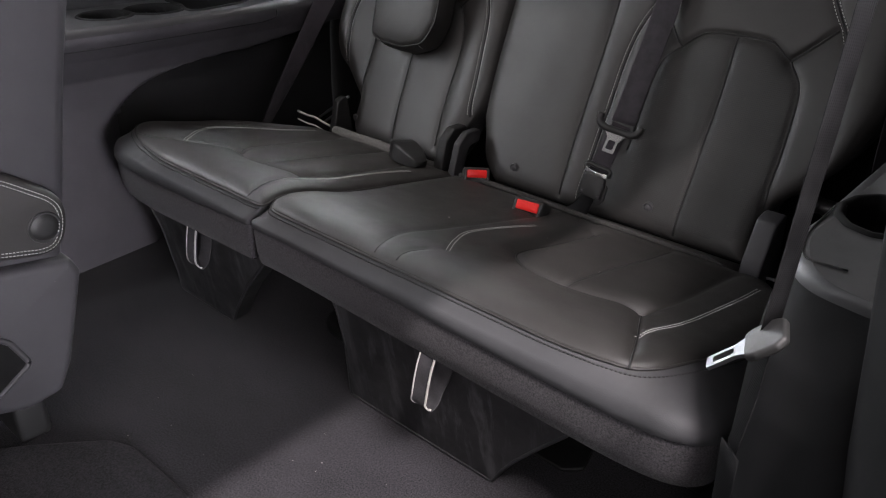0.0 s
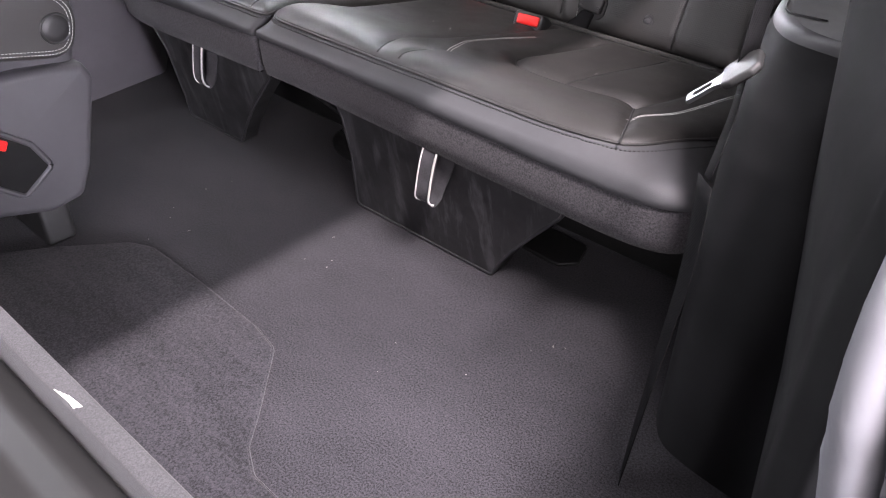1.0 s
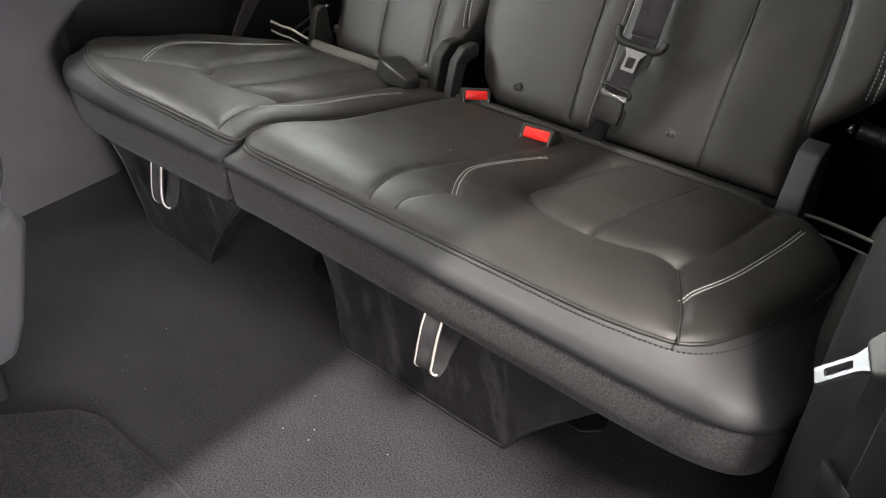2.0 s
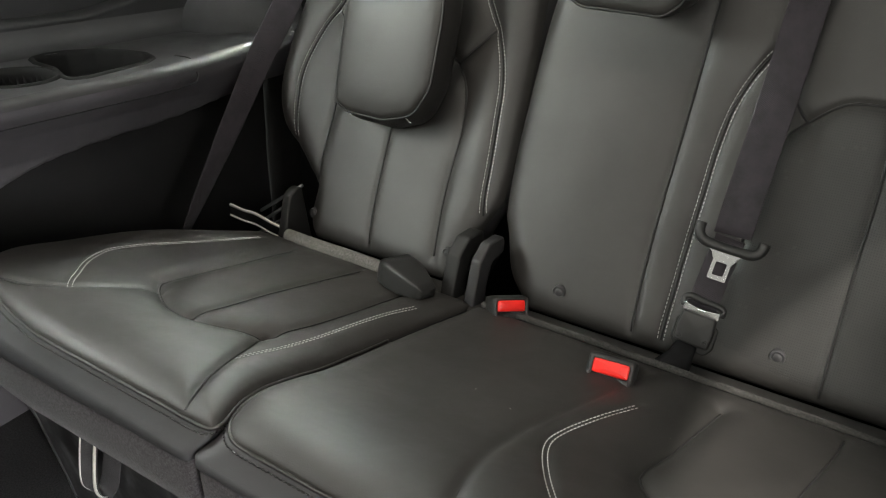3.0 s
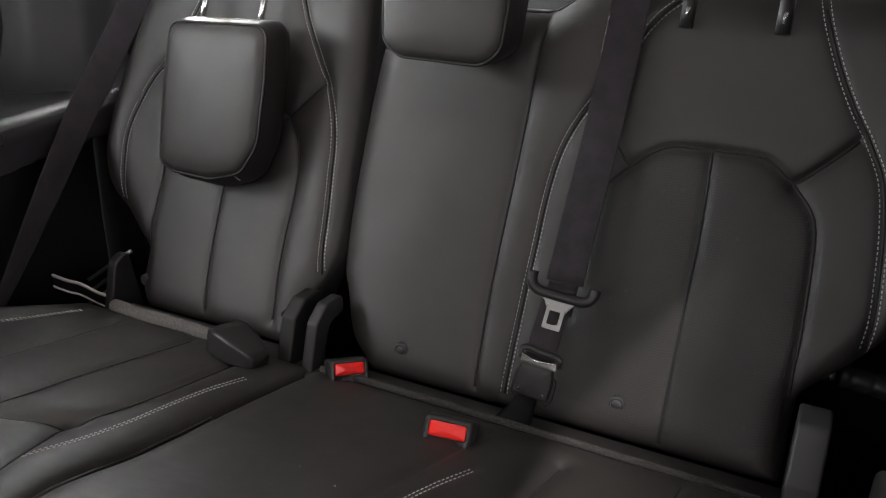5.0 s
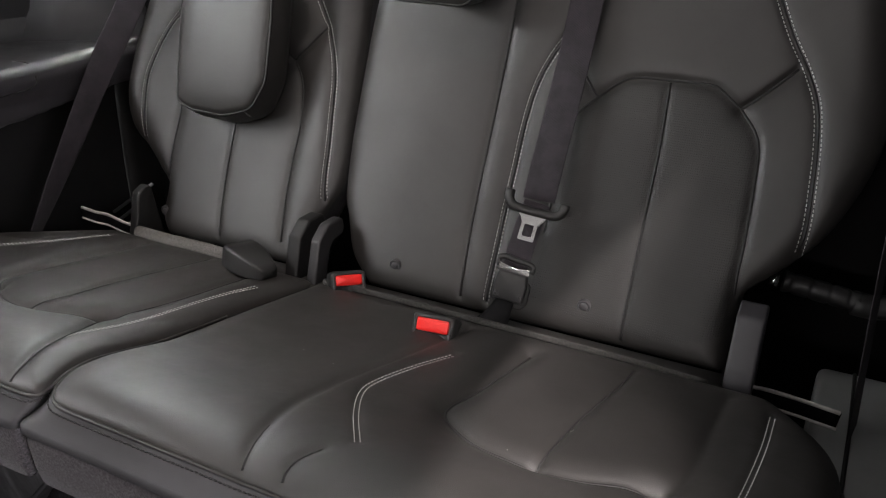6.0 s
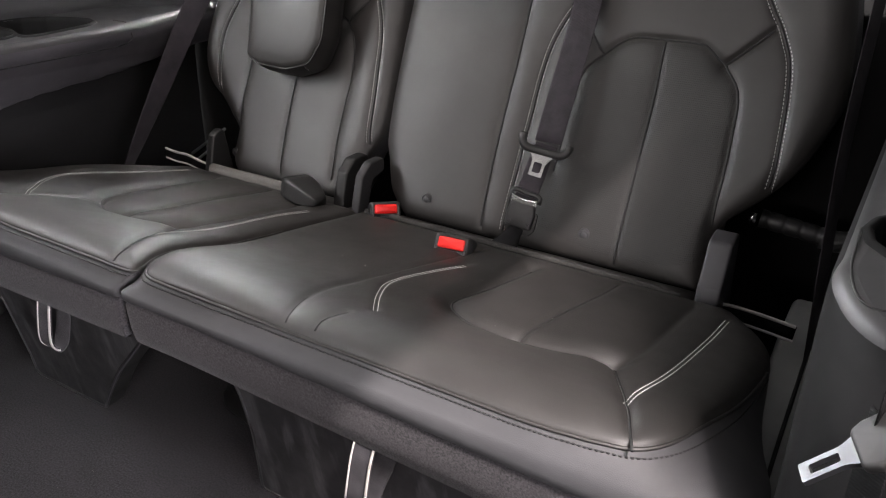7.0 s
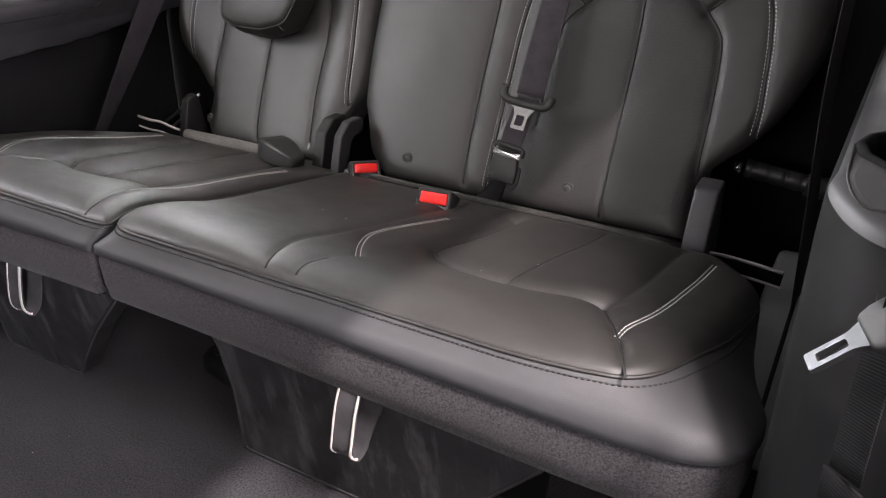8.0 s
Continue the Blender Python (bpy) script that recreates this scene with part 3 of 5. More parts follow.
solid("pillar_cover", *loft(rings), PILLAR_AND_SHADE, jamb)
path = [(0.325, 0.50, -0.03), (0.292, 0.50, 0.15), (0.262, 0.50, 0.33), (0.244, 0.50, 0.43), (0.238, 0.53, 0.52), (0.238, 0.62, 0.60), (0.238, 0.72, 0.72), (0.235, 1.10, 1.2)]
solid("door_seal", *tube(curve_through(path, 0.03), 0.018, 16), SEAL, jamb, "soft grey rubber seal")
solid("outer_seal", *tube(curve_through(path, 0.03) + [0.034, -0.012, 0], 0.014, 14), SEAL, jamb, "soft grey rubber seal")

# loose mat
mat = thing("floor_mat", "charcoal carpet mat with bound edge on the floor", "floor mat")
pts = [(-1.10, 0.10), (-0.955, 0.394), (-0.903, 0.466), (-0.826, 0.554), (-0.785, 0.572), (-0.650, 0.572), (-0.505, 0.566), (-0.450, 0.555), (-0.367, 0.465), (-0.333, 0.424), (-0.293, 0.402), (-0.20, 0.400), (-0.16, 0.30), (-0.16, 0.0), (-1.10, 0.0)]
ring = rounded(pts, 0.03, 5)
solid("carpet", *slab(ring, (0, 0, 0.0005), (1, 0, 0), (0, 1, 0), (0, 0, 1), 0.011, 0.004), CARPET_MAT, mat)
edge = inset(ring, 0.001)
solid("bound_edge", *tube(np.column_stack([edge, np.full(len(edge), 0.006)]), 0.0036, 6, closed=True), CARPET, mat)


# ---- the bench: cushions ----
CROWN_Y = [0.70, 0.86, 0.90, 0.95, 1.0, 1.05, 1.10, 1.25, 1.33]
CROWN_Z = [0.335, 0.338, 0.335, 0.323, 0.304, 0.288, 0.279, 0.258, 0.247]
R_TOP = 0.014
_cr = curve_through(np.column_stack([CROWN_Y, CROWN_Z]), 0.01)
_k = np.ones(9) / 9
_cr = np.column_stack([np.convolve(np.pad(_cr[:, k], 4, mode="edge"), _k, "valid") for k in range(2)])


def cushion_height(P, rim, seams, swells):
    """Height of a cushion's top at 2D points: crown, rounded rim, pulled seams, padded swells."""
    z = np.interp(P[:, 1], _cr[:, 0], _cr[:, 1])
    d = line_gap(P, np.vstack([rim, rim[:1]]))
    k = np.clip(1 - d / 0.04, 0, 1)
    z = z - R_TOP * (1 - np.sqrt(np.maximum(1 - k**2, 0)))
    for poly, deep, broad in seams:
        g = line_gap(P, poly)
        z = z - (deep * np.exp(-((g / 0.006) ** 2)) + broad * np.exp(-((g / 0.018) ** 2))) * np.clip(d / 0.03, 0.2, 1)
    for x, y, sx, sy, h in swells:
        z = z + h * np.exp(-(((P[:, 0] - x) / sx) ** 2) - ((P[:, 1] - y) / sy) ** 2)
    return z


def sag(x):
    """The lower edges of the bench dip towards its ends."""
    return -0.028 * np.sqrt((x + 0.72) ** 2 + 0.0025)


def cushion(name, label, xl, xr, xl_low, xr_low, y0, y1, seams, swells, stitches, width, outer):
    top = thing(name, label, "seat cushion", "rear bench cushions")
    nv = 150
    nu = int(width / 0.0042)
    ys = y0 + (y1 - y0) * np.linspace(0, 1, nv) ** 1.25
    u = np.linspace(0, 1, nu)
    L, R = xl(ys), xr(ys)
    X = L[:, None] + u[None, :] * (R - L)[:, None]
    Y = np.repeat(ys[:, None], nu, 1)
    P = np.stack([X.ravel(), Y.ravel()], 1)
    loop = rim_of(nu, nv)
    rim = P[loop]
    yl = y0 - 0.018 + (ys - y0) * 1.02
    L2, R2 = xl_low(yl), xr_low(yl)
    low_rim = np.stack([(L2[:, None] + u[None, :] * (R2 - L2)[:, None]).ravel(), np.repeat(yl[:, None], nu, 1).ravel()], 1)[loop]
    # match the lower outline to the upper one by length along front and outer side
    run = np.arange(nu + nv - 1) if outer > 0 else np.r_[np.arange(nu - 1, -1, -1), len(loop) - 1 - np.arange(nv - 1)]
    a, b = rim[run], low_rim[run]
    sa, sb = (np.r_[0, np.cumsum(np.linalg.norm(np.diff(p, axis=0), axis=1))] for p in (a, b))
    low_rim[run] = np.column_stack([np.interp(sa / sa[-1], sb / sb[-1], b[:, k]) for k in range(2)])
    for _ in range(14):
        rim = rim * 0.5 + (np.roll(rim, 1, 0) + np.roll(rim, -1, 0)) * 0.25
        low_rim = low_rim * 0.5 + (np.roll(low_rim, 1, 0) + np.roll(low_rim, -1, 0)) * 0.25
    P[loop] = rim
    thin = rim[::3]
    lines = [(curve_through(p, 0.01), a, b) for p, a, b in seams]
    z = cushion_height(P, thin, lines, swells)
    v = np.column_stack([P, z])
    solid("cover", v, grid_faces(nu, nv), LEATHER, top)
    edge = v[loop]

    # both outlines again in even steps
    closed = np.vstack([rim, rim[:1]])
    s = np.r_[0, np.cumsum(np.linalg.norm(np.diff(closed, axis=0), axis=1))]
    q = np.linspace(0, s[-1], 420, endpoint=False)
    even = np.column_stack([np.interp(q, s, np.r_[a, a[:1]]) for a in (*rim.T, *low_rim.T, edge[:, 2])])
    for _ in range(4):
        even = even * 0.5 + (np.roll(even, 1, 0) + np.roll(even, -1, 0)) * 0.25
    rim_e, low_e, edge_z = even[:, :2], even[:, 2:4], even[:, 4]

    def band(part_name, mat, rows, text="", floor_too=False):
        rings = []
        for off, zz, mix in rows:
            r = inset(rim_e + (low_e - rim_e) * mix, -off)
            h = edge_z + zz if zz <= 0 else np.minimum(zz + sag(r[:, 0]), edge_z - 0.004 - 0.02 * mix)
            rings.append(np.column_stack([r, h]))
        n = len(rim_e)
        vv, ff = np.vstack(rings), ring_faces(n, len(rings))
        if floor_too:
            c = len(vv)
            vv = np.vstack([vv, [[*rim_e.mean(0), rows[-1][1]]]])
            ff += [((len(rings) - 1) * n + k, (len(rings) - 1) * n + (k + 1) % n, c) for k in range(n)]
        return solid(part_name, vv, ff, mat, top, text)

    rows = [(0.0, 0.0, 0.0)] + [(0.002, -0.012 * k, 1 - (1 - 0.22 * k) ** 2) for k in (0.5, 1.0)]
    rows += [(0.002, zz, 1 - (1 - q) ** 2) for zz, q in ((0.322, 0.45), (0.314, 0.66), (0.304, 0.86), (0.2945, 1.0))] + [(-0.006, 0.2895, 1.0)]
    band("side_band", LEATHER_SIDE, rows, "smooth dark vinyl side band")
    band("carpet_skirt", CARPET_SKIRT, [(-0.012, 0.301, 1.0), (-0.003, 0.2905, 1.0), (-0.001, 0.282, 1.0), (-0.003, 0.250, 1.0), (-0.007, 0.228, 1.0), (-0.018, 0.2215, 1.0)], "charcoal carpet skirt", True)
    # piping and black stitches round the top edge
    keep = rim_e[:, 1] < 1.16
    runs = np.roll(np.arange(len(rim_e)), -int(np.argmax(~keep)))
    runs = runs[keep[runs]]
    pipe = np.column_stack([inset(rim_e, -0.0010)[runs], edge_z[runs] + 0.0008])
    solid("piping", *tube(pipe, 0.0021, 6), LEATHER, top)
    low = np.column_stack([inset(rim_e + (low_e - rim_e) * 0.11, -0.0030)[runs], edge_z[runs] - 0.0042])
    nrm = inset(rim_e, -1.0)[runs] - rim_e[runs]
    joined("side_stitching", dashes(low, np.column_stack([nrm, np.zeros(len(nrm))]), 0.0038, 0.0054, 0.0018, 0.0009), THREAD_DARK, top, "black stitched edge")
    for poly, deep, broad in lines:
        q = poly[line_gap(poly, np.vstack([thin, thin[:1]])) > 0.002]
        if len(q) > 3 and deep > 0.003:
            h = cushion_height(q, thin, lines, swells)
            solid("seam", *tube(np.column_stack([q, h + 0.0004]), 0.0014, 6), SEAM_DARK, top)
        elif 0.002 < deep < 0.003:
            q = q[q[:, 1] < 0.925]
            h = cushion_height(q, thin, lines, swells)
            solid("seam", *tube(np.column_stack([q, h + 0.0003]), np.linspace(0.0013, 0.0004, len(q)), 6), SEAM_DARK, top)
    for poly in stitches:
        line = curve_through(poly, 0.006)
        made = []
        for d in (-0.0027, 0.0027):
            q = side_line(line, d)
            h = cushion_height(q, thin, lines, swells)
            e = 0.003
            hx = cushion_height(q + [e, 0], thin, lines, swells) - cushion_height(q - [e, 0], thin, lines, swells)
            hy = cushion_height(q + [0, e], thin, lines, swells) - cushion_height(q - [0, e], thin, lines, swells)
            made += dashes(np.column_stack([q, h]), np.column_stack([-hx, -hy, np.full(len(q), 2 * e)]))
        joined("topstitching", made, THREAD, top, "pale grey double topstitching")
    return top


_top = curve_through([(0.849, -0.250), (0.853, -0.190), (0.857, -0.155), (0.866, -0.126), (0.885, -0.106), (0.91, -0.095), (0.95, -0.086), (0.99, -0.079), (1.04, -0.071), (1.10, -0.064), (1.16, -0.061), (1.22, -0.068), (1.27, -0.092), (1.335, -0.14)], 0.006)
_low = curve_through([(0.831, -0.18), (0.834, -0.125), (0.838, -0.085), (0.846, -0.052), (0.862, -0.027), (0.89, -0.013), (0.93, -0.013), (0.98, -0.024), (1.03, -0.038), (1.10, -0.051), (1.16, -0.058), (1.22, -0.068), (1.28, -0.095), (1.345, -0.13)], 0.004)
_far_top = curve_through([(0.849, -1.06), (0.856, -1.12), (0.869, -1.19), (0.896, -1.265), (0.932, -1.322), (0.975, -1.352), (1.03, -1.368), (1.10, -1.366), (1.18, -1.342), (1.25, -1.300), (1.335, -1.235)], 0.006)
_far_low = curve_through([(0.831, -1.10), (0.836, -1.17), (0.844, -1.24), (0.862, -1.30), (0.895, -1.343), (0.95, -1.366), (1.03, -1.376), (1.10, -1.370), (1.18, -1.344), (1.25, -1.30), (1.345, -1.235)], 0.004)


def outer_top(y):
    return np.interp(y, _top[:, 0], _top[:, 1])


def outer_low(y):
    return np.interp(y, _low[:, 0], _low[:, 1])


def far_top(y):
    return np.interp(y, _far_top[:, 0], _far_top[:, 1])


def far_low(y):
    return np.interp(y, _far_low[:, 0], _far_low[:, 1])


Y0, Y1 = 0.851, 1.335
SPLIT = [(0.85, 0.875, 0.90, 0.94, 0.996, 1.075, 1.163, 1.23, 1.32), (-0.776, -0.791, -0.802, -0.811, -0.817, -0.820, -0.816, -0.810, -0.80)]

small_hook = [(-1.167, 0.945), (-1.200, 0.975), (-1.243, 1.018), (-1.266, 1.065), (-1.262, 1.115), (-1.247, 1.175), (-1.220, 1.254), (-1.200, 1.30)]
cushion(
    "bench_cushion_narrow",
    "narrow black leather bench cushion with pale topstitching and carpet skirt",
    far_top,
    lambda y: np.interp(y, SPLIT[0], np.array(SPLIT[1]) - 0.0035) - 0.012 * np.clip((0.870 - y) / 0.02, 0, 1) ** 2,
    far_low,
    lambda y: np.interp(y, [0.8, 0.90, 1.0, 1.32], [-0.803, -0.809, -0.820, -0.812]),
    Y0,
    Y1,
    [
        ([(-1.134, 1.294), (-1.144, 1.181), (-1.153, 1.085), (-1.145, 1.060), (-1.110, 1.035), (-1.068, 1.014), (-1.025, 1.012), (-0.987, 1.017), (-0.956, 1.034), (-0.928, 1.051)], 0.004, 0.008),
        ([(-0.928, 1.051), (-0.913, 1.10), (-0.902, 1.17), (-0.893, 1.267), (-0.885, 1.31)], 0.004, 0.004),
        ([(-1.025, 1.012), (-1.022, 1.116), (-1.008, 1.21), (-0.992, 1.306)], 0.004, 0.002),
        ([(-1.250, 0.893), (-1.198, 0.907), (-1.166, 0.942), (-1.147, 0.993), (-1.139, 1.025), (-1.126, 1.046)], 0.004, 0.003),
        ([(-0.928, 1.051), (-0.899, 0.996), (-0.873, 0.945), (-0.848, 0.890), (-0.830, 0.855)], 0.004, 0.003),
        (small_hook, 0.002, 0.001),
    ],
    [(-1.29, 1.08, 0.07, 0.13, 0.014), (-1.02, 0.93, 0.16, 0.05, 0.003), (-0.85, 1.10, 0.03, 0.15, 0.006), (-1.085, 1.13, 0.035, 0.10, 0.004), (-0.965, 1.13, 0.035, 0.10, 0.004)],
    [small_hook, [(-0.872, 0.956), (-0.868, 0.995), (-0.867, 1.046), (-0.864, 1.08), (-0.859, 1.134), (-0.852, 1.194), (-0.840, 1.25)]],
    0.58,
    -1,
)
hook = [(-0.472, 0.945), (-0.515, 1.008), (-0.543, 1.062), (-0.545, 1.10), (-0.527, 1.16), (-0.503, 1.215)]
right_stitch = [(-0.158, 0.935), (-0.151, 1.027), (-0.142, 1.112), (-0.136, 1.195), (-0.134, 1.274)]
cushion(
    "bench_cushion_wide",
    "wide two-place black leather bench cushion with pale topstitching",
    lambda y: np.interp(y, SPLIT[0], np.array(SPLIT[1]) + 0.0035) + 0.012 * np.clip((0.873 - y) / 0.022, 0, 1) ** 2,
    outer_top,
    lambda y: np.interp(y, [0.8, 0.90, 1.0, 1.32], [-0.799, -0.803, -0.812, -0.804]),
    outer_low,
    Y0,
    Y1,
    [
        ([(-0.427, 1.280), (-0.443, 1.161), (-0.454, 1.105), (-0.448, 1.080), (-0.423, 1.056), (-0.386, 1.036), (-0.327, 1.030), (-0.285, 1.036), (-0.246, 1.053), (-0.214, 1.058)], 0.004, 0.008),
        ([(-0.214, 1.058), (-0.200, 1.09), (-0.192, 1.166), (-0.188, 1.27), (-0.185, 1.31)], 0.003, 0.004),
        ([(-0.327, 1.030), (-0.322, 1.136), (-0.304, 1.261), (-0.300, 1.31)], 0.004, 0.002),
        ([(-0.214, 1.058), (-0.184, 0.992), (-0.152, 0.924), (-0.136, 0.885), (-0.124, 0.856)], 0.005, 0.003),
        ([(-0.530, 0.852), (-0.537, 0.866), (-0.552, 0.907), (-0.576, 0.998), (-0.580, 1.06), (-0.575, 1.10), (-0.550, 1.20), (-0.525, 1.30)], 0.0028, 0.002),
        ([(-0.488, 0.852), (-0.495, 0.868), (-0.497, 0.888), (-0.489, 0.914)], 0.0025, 0.001),
        (hook, 0.002, 0.001),
        (right_stitch, 0.002, 0.001),
    ],
    [(-0.10, 1.10, 0.06, 0.14, 0.010), (-0.33, 0.94, 0.18, 0.05, 0.003), (-0.74, 0.98, 0.07, 0.10, 0.002), (-0.385, 1.15, 0.035, 0.09, 0.004), (-0.255, 1.15, 0.035, 0.09, 0.004)],
    [hook, right_stitch],
    0.76,
    1,
)


# ---- the bench: backrests ----
BACK_Z = [0.0, 0.20, 0.262, 0.37, 0.5, 0.6, 0.7, 0.85]
BACK_Y = [1.28, 1.382, 1.415, 1.474, 1.534, 1.574, 1.606, 1.649]


def back_front(P, rim, seams, swells):
    """Depth of a backrest's front face at (x, z) points."""
    y = np.interp(P[:, 1], *BACK_FINE)
    d = line_gap(P, np.vstack([rim, rim[:1]]))
    k = np.clip(1 - d / 0.045, 0, 1)
    y = y + 0.032 * (1 - np.sqrt(np.maximum(1 - k**2, 0)))
    for poly, deep, broad in seams:
        g = line_gap(P, poly)
        y = y + deep * np.exp(-((g / 0.005) ** 2)) + broad * np.exp(-((g / 0.016) ** 2))
    for x, z, sx, sz, h in swells:
        y = y - h * np.exp(-(((P[:, 0] - x) / sx) ** 2) - ((P[:, 1] - z) / sz) ** 2)
    return y


_c = curve_through(np.column_stack([BACK_Z, BACK_Y]), 0.02)
BACK_FINE = (_c[:, 0], _c[:, 1] - 0.004)


def backrest(name, label, xl, xr, zb, zt, seams, swells, stitches, width, studs, punched=None):
    top = thing(name, label, "seat backrest", "rear bench backrests")
    nv = 140
    nu = int(width / 0.0045)
    t = np.linspace(0, 1, nv)
    u = np.linspace(0, 1, nu)
    zl = zb + t * (0.738 - zb)
    L, R = xl(zl), xr(zl)
    X = L[:, None] + u[None, :] * (R - L)[:, None]
    Z = zb + t[:, None] * (zt(X) - zb)
    P = np.stack([X.ravel(), Z.ravel()], 1)
    loop = rim_of(nu, nv)
    rim = P[loop]
    thin = rim[::3]
    lines = [(curve_through(p, 0.01), a, b) for p, a, b in seams]
    y = back_front(P, thin, lines, swells)
    v = np.column_stack([P[:, 0], y, P[:, 1]])
    faces = grid_faces(nu, nv)
    if punched is not None:
        poly = curve_through(punched, 0.02)
        c = P[faces].mean(1)
        inside = np.zeros(len(c), bool)
        for a, b in zip(poly, np.roll(poly, -1, 0)):
            cross = (a[1] > c[:, 1]) != (b[1] > c[:, 1])
            with np.errstate(divide="ignore", invalid="ignore"):
                inside ^= cross & (c[:, 0] < (b[0] - a[0]) * (c[:, 1] - a[1]) / (b[1] - a[1]) + a[0])
        cover = solid("cover", v, faces, LEATHER, top)
        cover.data.materials.append(LEATHER_DOTS)
        keys = {(round(float(a), 5), round(float(b), 5)) for a, b in c[inside]}
        for p in cover.data.polygons:
            if (round(p.center.x, 5), round(p.center.z, 5)) in keys:
                p.material_index = 1
    else:
        solid("cover", v, faces, LEATHER, top)
    e = v[loop]
    rings = [e + [0, 0, 0]]
    for off, dy in ((0.002, 0.02), (0.002, 0.05), (-0.004, 0.075), (-0.02, 0.085)):
        r = inset(rim, -off)
        rings.append(np.column_stack([r[:, 0], e[:, 1] + dy, r[:, 1]]))
    n = len(rim)
    vv = np.vstack(rings + [[[rim[:, 0].mean(), e[:, 1].mean() + 0.085, rim[:, 1].mean()]]])
    ff = ring_faces(n, len(rings)) + [(4 * n + k, 4 * n + (k + 1) % n, 5 * n) for k in range(n)]
    solid("back_shell", vv, ff, LEATHER_SIDE, top)
    crest = e[(e[:, 2] > 0.66) & (np.abs(e[:, 2] - zt(e[:, 0])) < 0.004)]
    crest = crest[np.argsort(crest[:, 0])]
    solid("top_piping", *tube(crest[::2] + [0, 0.010, 0.0012], 0.0028, 8), LEATHER, top)
    for poly, deep, broad in lines:
        q = poly[line_gap(poly, np.vstack([thin, thin[:1]])) > 0.010]
        if len(q) > 3:
            h = back_front(q, thin, lines, swells)
            solid("seam", *tube(np.column_stack([q[:, 0], h - 0.0008, q[:, 1]]), 0.0019, 6), SEAM_DARK, top)
    for poly in stitches:
        line = curve_through(poly, 0.006)
        made = []
        for d in (-0.0046, 0.0046):
            q = side_line(line, d)
            h = back_front(q, thin, lines, swells)
            g = 0.003
            hx = back_front(q + [g, 0], thin, lines, swells) - back_front(q - [g, 0], thin, lines, swells)
            hz = back_front(q + [0, g], thin, lines, swells) - back_front(q - [0, g], thin, lines, swells)
            made += dashes(np.column_stack([q[:, 0], h, q[:, 1]]), np.column_stack([hx, np.full(len(q), -2 * g), hz]))
        joined("topstitching", made, THREAD, top, "pale grey double topstitching")
    for x, z in studs:
        y = float(back_front(np.array([[x, z]]), thin, lines, swells)[0])
        a = np.linspace(0, 2 * math.pi, 14, endpoint=False)
        rings = [np.column_stack([x + r * np.cos(a), np.full(14, y - h), z + r * np.sin(a)]) for r, h in ((0.0105, -0.006), (0.0100, 0.0016), (0.0088, 0.0028), (0.0074, 0.0018), (0.0070, 0.0004), (0.0060, 0.0024), (0.003, 0.0034), (0.0008, 0.0036))]
        solid("stud", *loft(rings), LEATHER_SIDE, top, "small round black plastic stud")
    return top


def table(rows):
    p = np.array(rows, float)
    fine = curve_through(p, 0.01)
    return lambda z: np.interp(z, fine[:, 0], fine[:, 1])


left_a = [(-1.160, 0.728), (-1.174, 0.705), (-1.202, 0.652), (-1.232, 0.605), (-1.262, 0.562), (-1.280, 0.520), (-1.290, 0.473), (-1.287, 0.420), (-1.276, 0.364)]
left_b = [(-0.993, 0.732), (-0.986, 0.712), (-0.971, 0.672), (-0.949, 0.633), (-0.926, 0.596), (-0.902, 0.552), (-0.888, 0.508), (-0.881, 0.455), (-0.875, 0.403), (-0.871, 0.358), (-0.866, 0.319)]
backrest(
    "bench_backrest_narrow",
    "narrow black leather backrest with pale topstitching, upright",
    table([(0.20, -1.155), (0.227, -1.190), (0.262, -1.207), (0.295, -1.212), (0.316, -1.235), (0.344, -1.268), (0.384, -1.316), (0.429, -1.345), (0.473, -1.355), (0.557, -1.349), (0.677, -1.322), (0.738, -1.285)]),
    table([(0.20, -0.900), (0.238, -0.881), (0.268, -0.875), (0.308, -0.861), (0.340, -0.846), (0.395, -0.843), (0.498, -0.850), (0.627, -0.857), (0.738, -0.864)]),
    0.214,
    lambda x: 0.738 - 0.02 * np.clip((np.abs(x + 1.06) - 0.15) / 0.08, 0, 1) ** 2,
    [
        ([(-1.218, 0.50), (-1.210, 0.454), (-1.206, 0.416), (-1.207, 0.372), (-1.206, 0.330), (-1.205, 0.270)], 0.003, 0.004),
        ([(-0.924, 0.581), (-0.956, 0.549), (-0.981, 0.526)], 0.005, 0.004),
        ([(-0.990, 0.533), (-0.960, 0.507), (-0.946, 0.475), (-0.940, 0.429), (-0.941, 0.374), (-0.938, 0.321), (-0.926, 0.250)], 0.003, 0.004),
        ([(-1.245, 0.577), (-1.221, 0.558), (-1.190, 0.535)], 0.005, 0.004),
        ([(-1.076, 0.50), (-1.075, 0.405), (-1.073, 0.356), (-1.067, 0.301), (-1.055, 0.238)], 0.003, 0.002),
        (left_a, 0.003, 0.003),
        (left_b, 0.003, 0.003),
    ],
    [(-1.31, 0.47, 0.04, 0.12, 0.014), (-0.90, 0.45, 0.035, 0.12, 0.005)],
    [left_a, left_b],
    0.50,
    [(-1.187, 0.256), (-0.901, 0.261)],
)
mid_a = [(-0.405, 0.738), (-0.440, 0.710), (-0.469, 0.668), (-0.484, 0.632), (-0.513, 0.592), (-0.531, 0.556), (-0.541, 0.521), (-0.546, 0.474), (-0.547, 0.416), (-0.548, 0.363), (-0.547, 0.293), (-0.546, 0.236)]
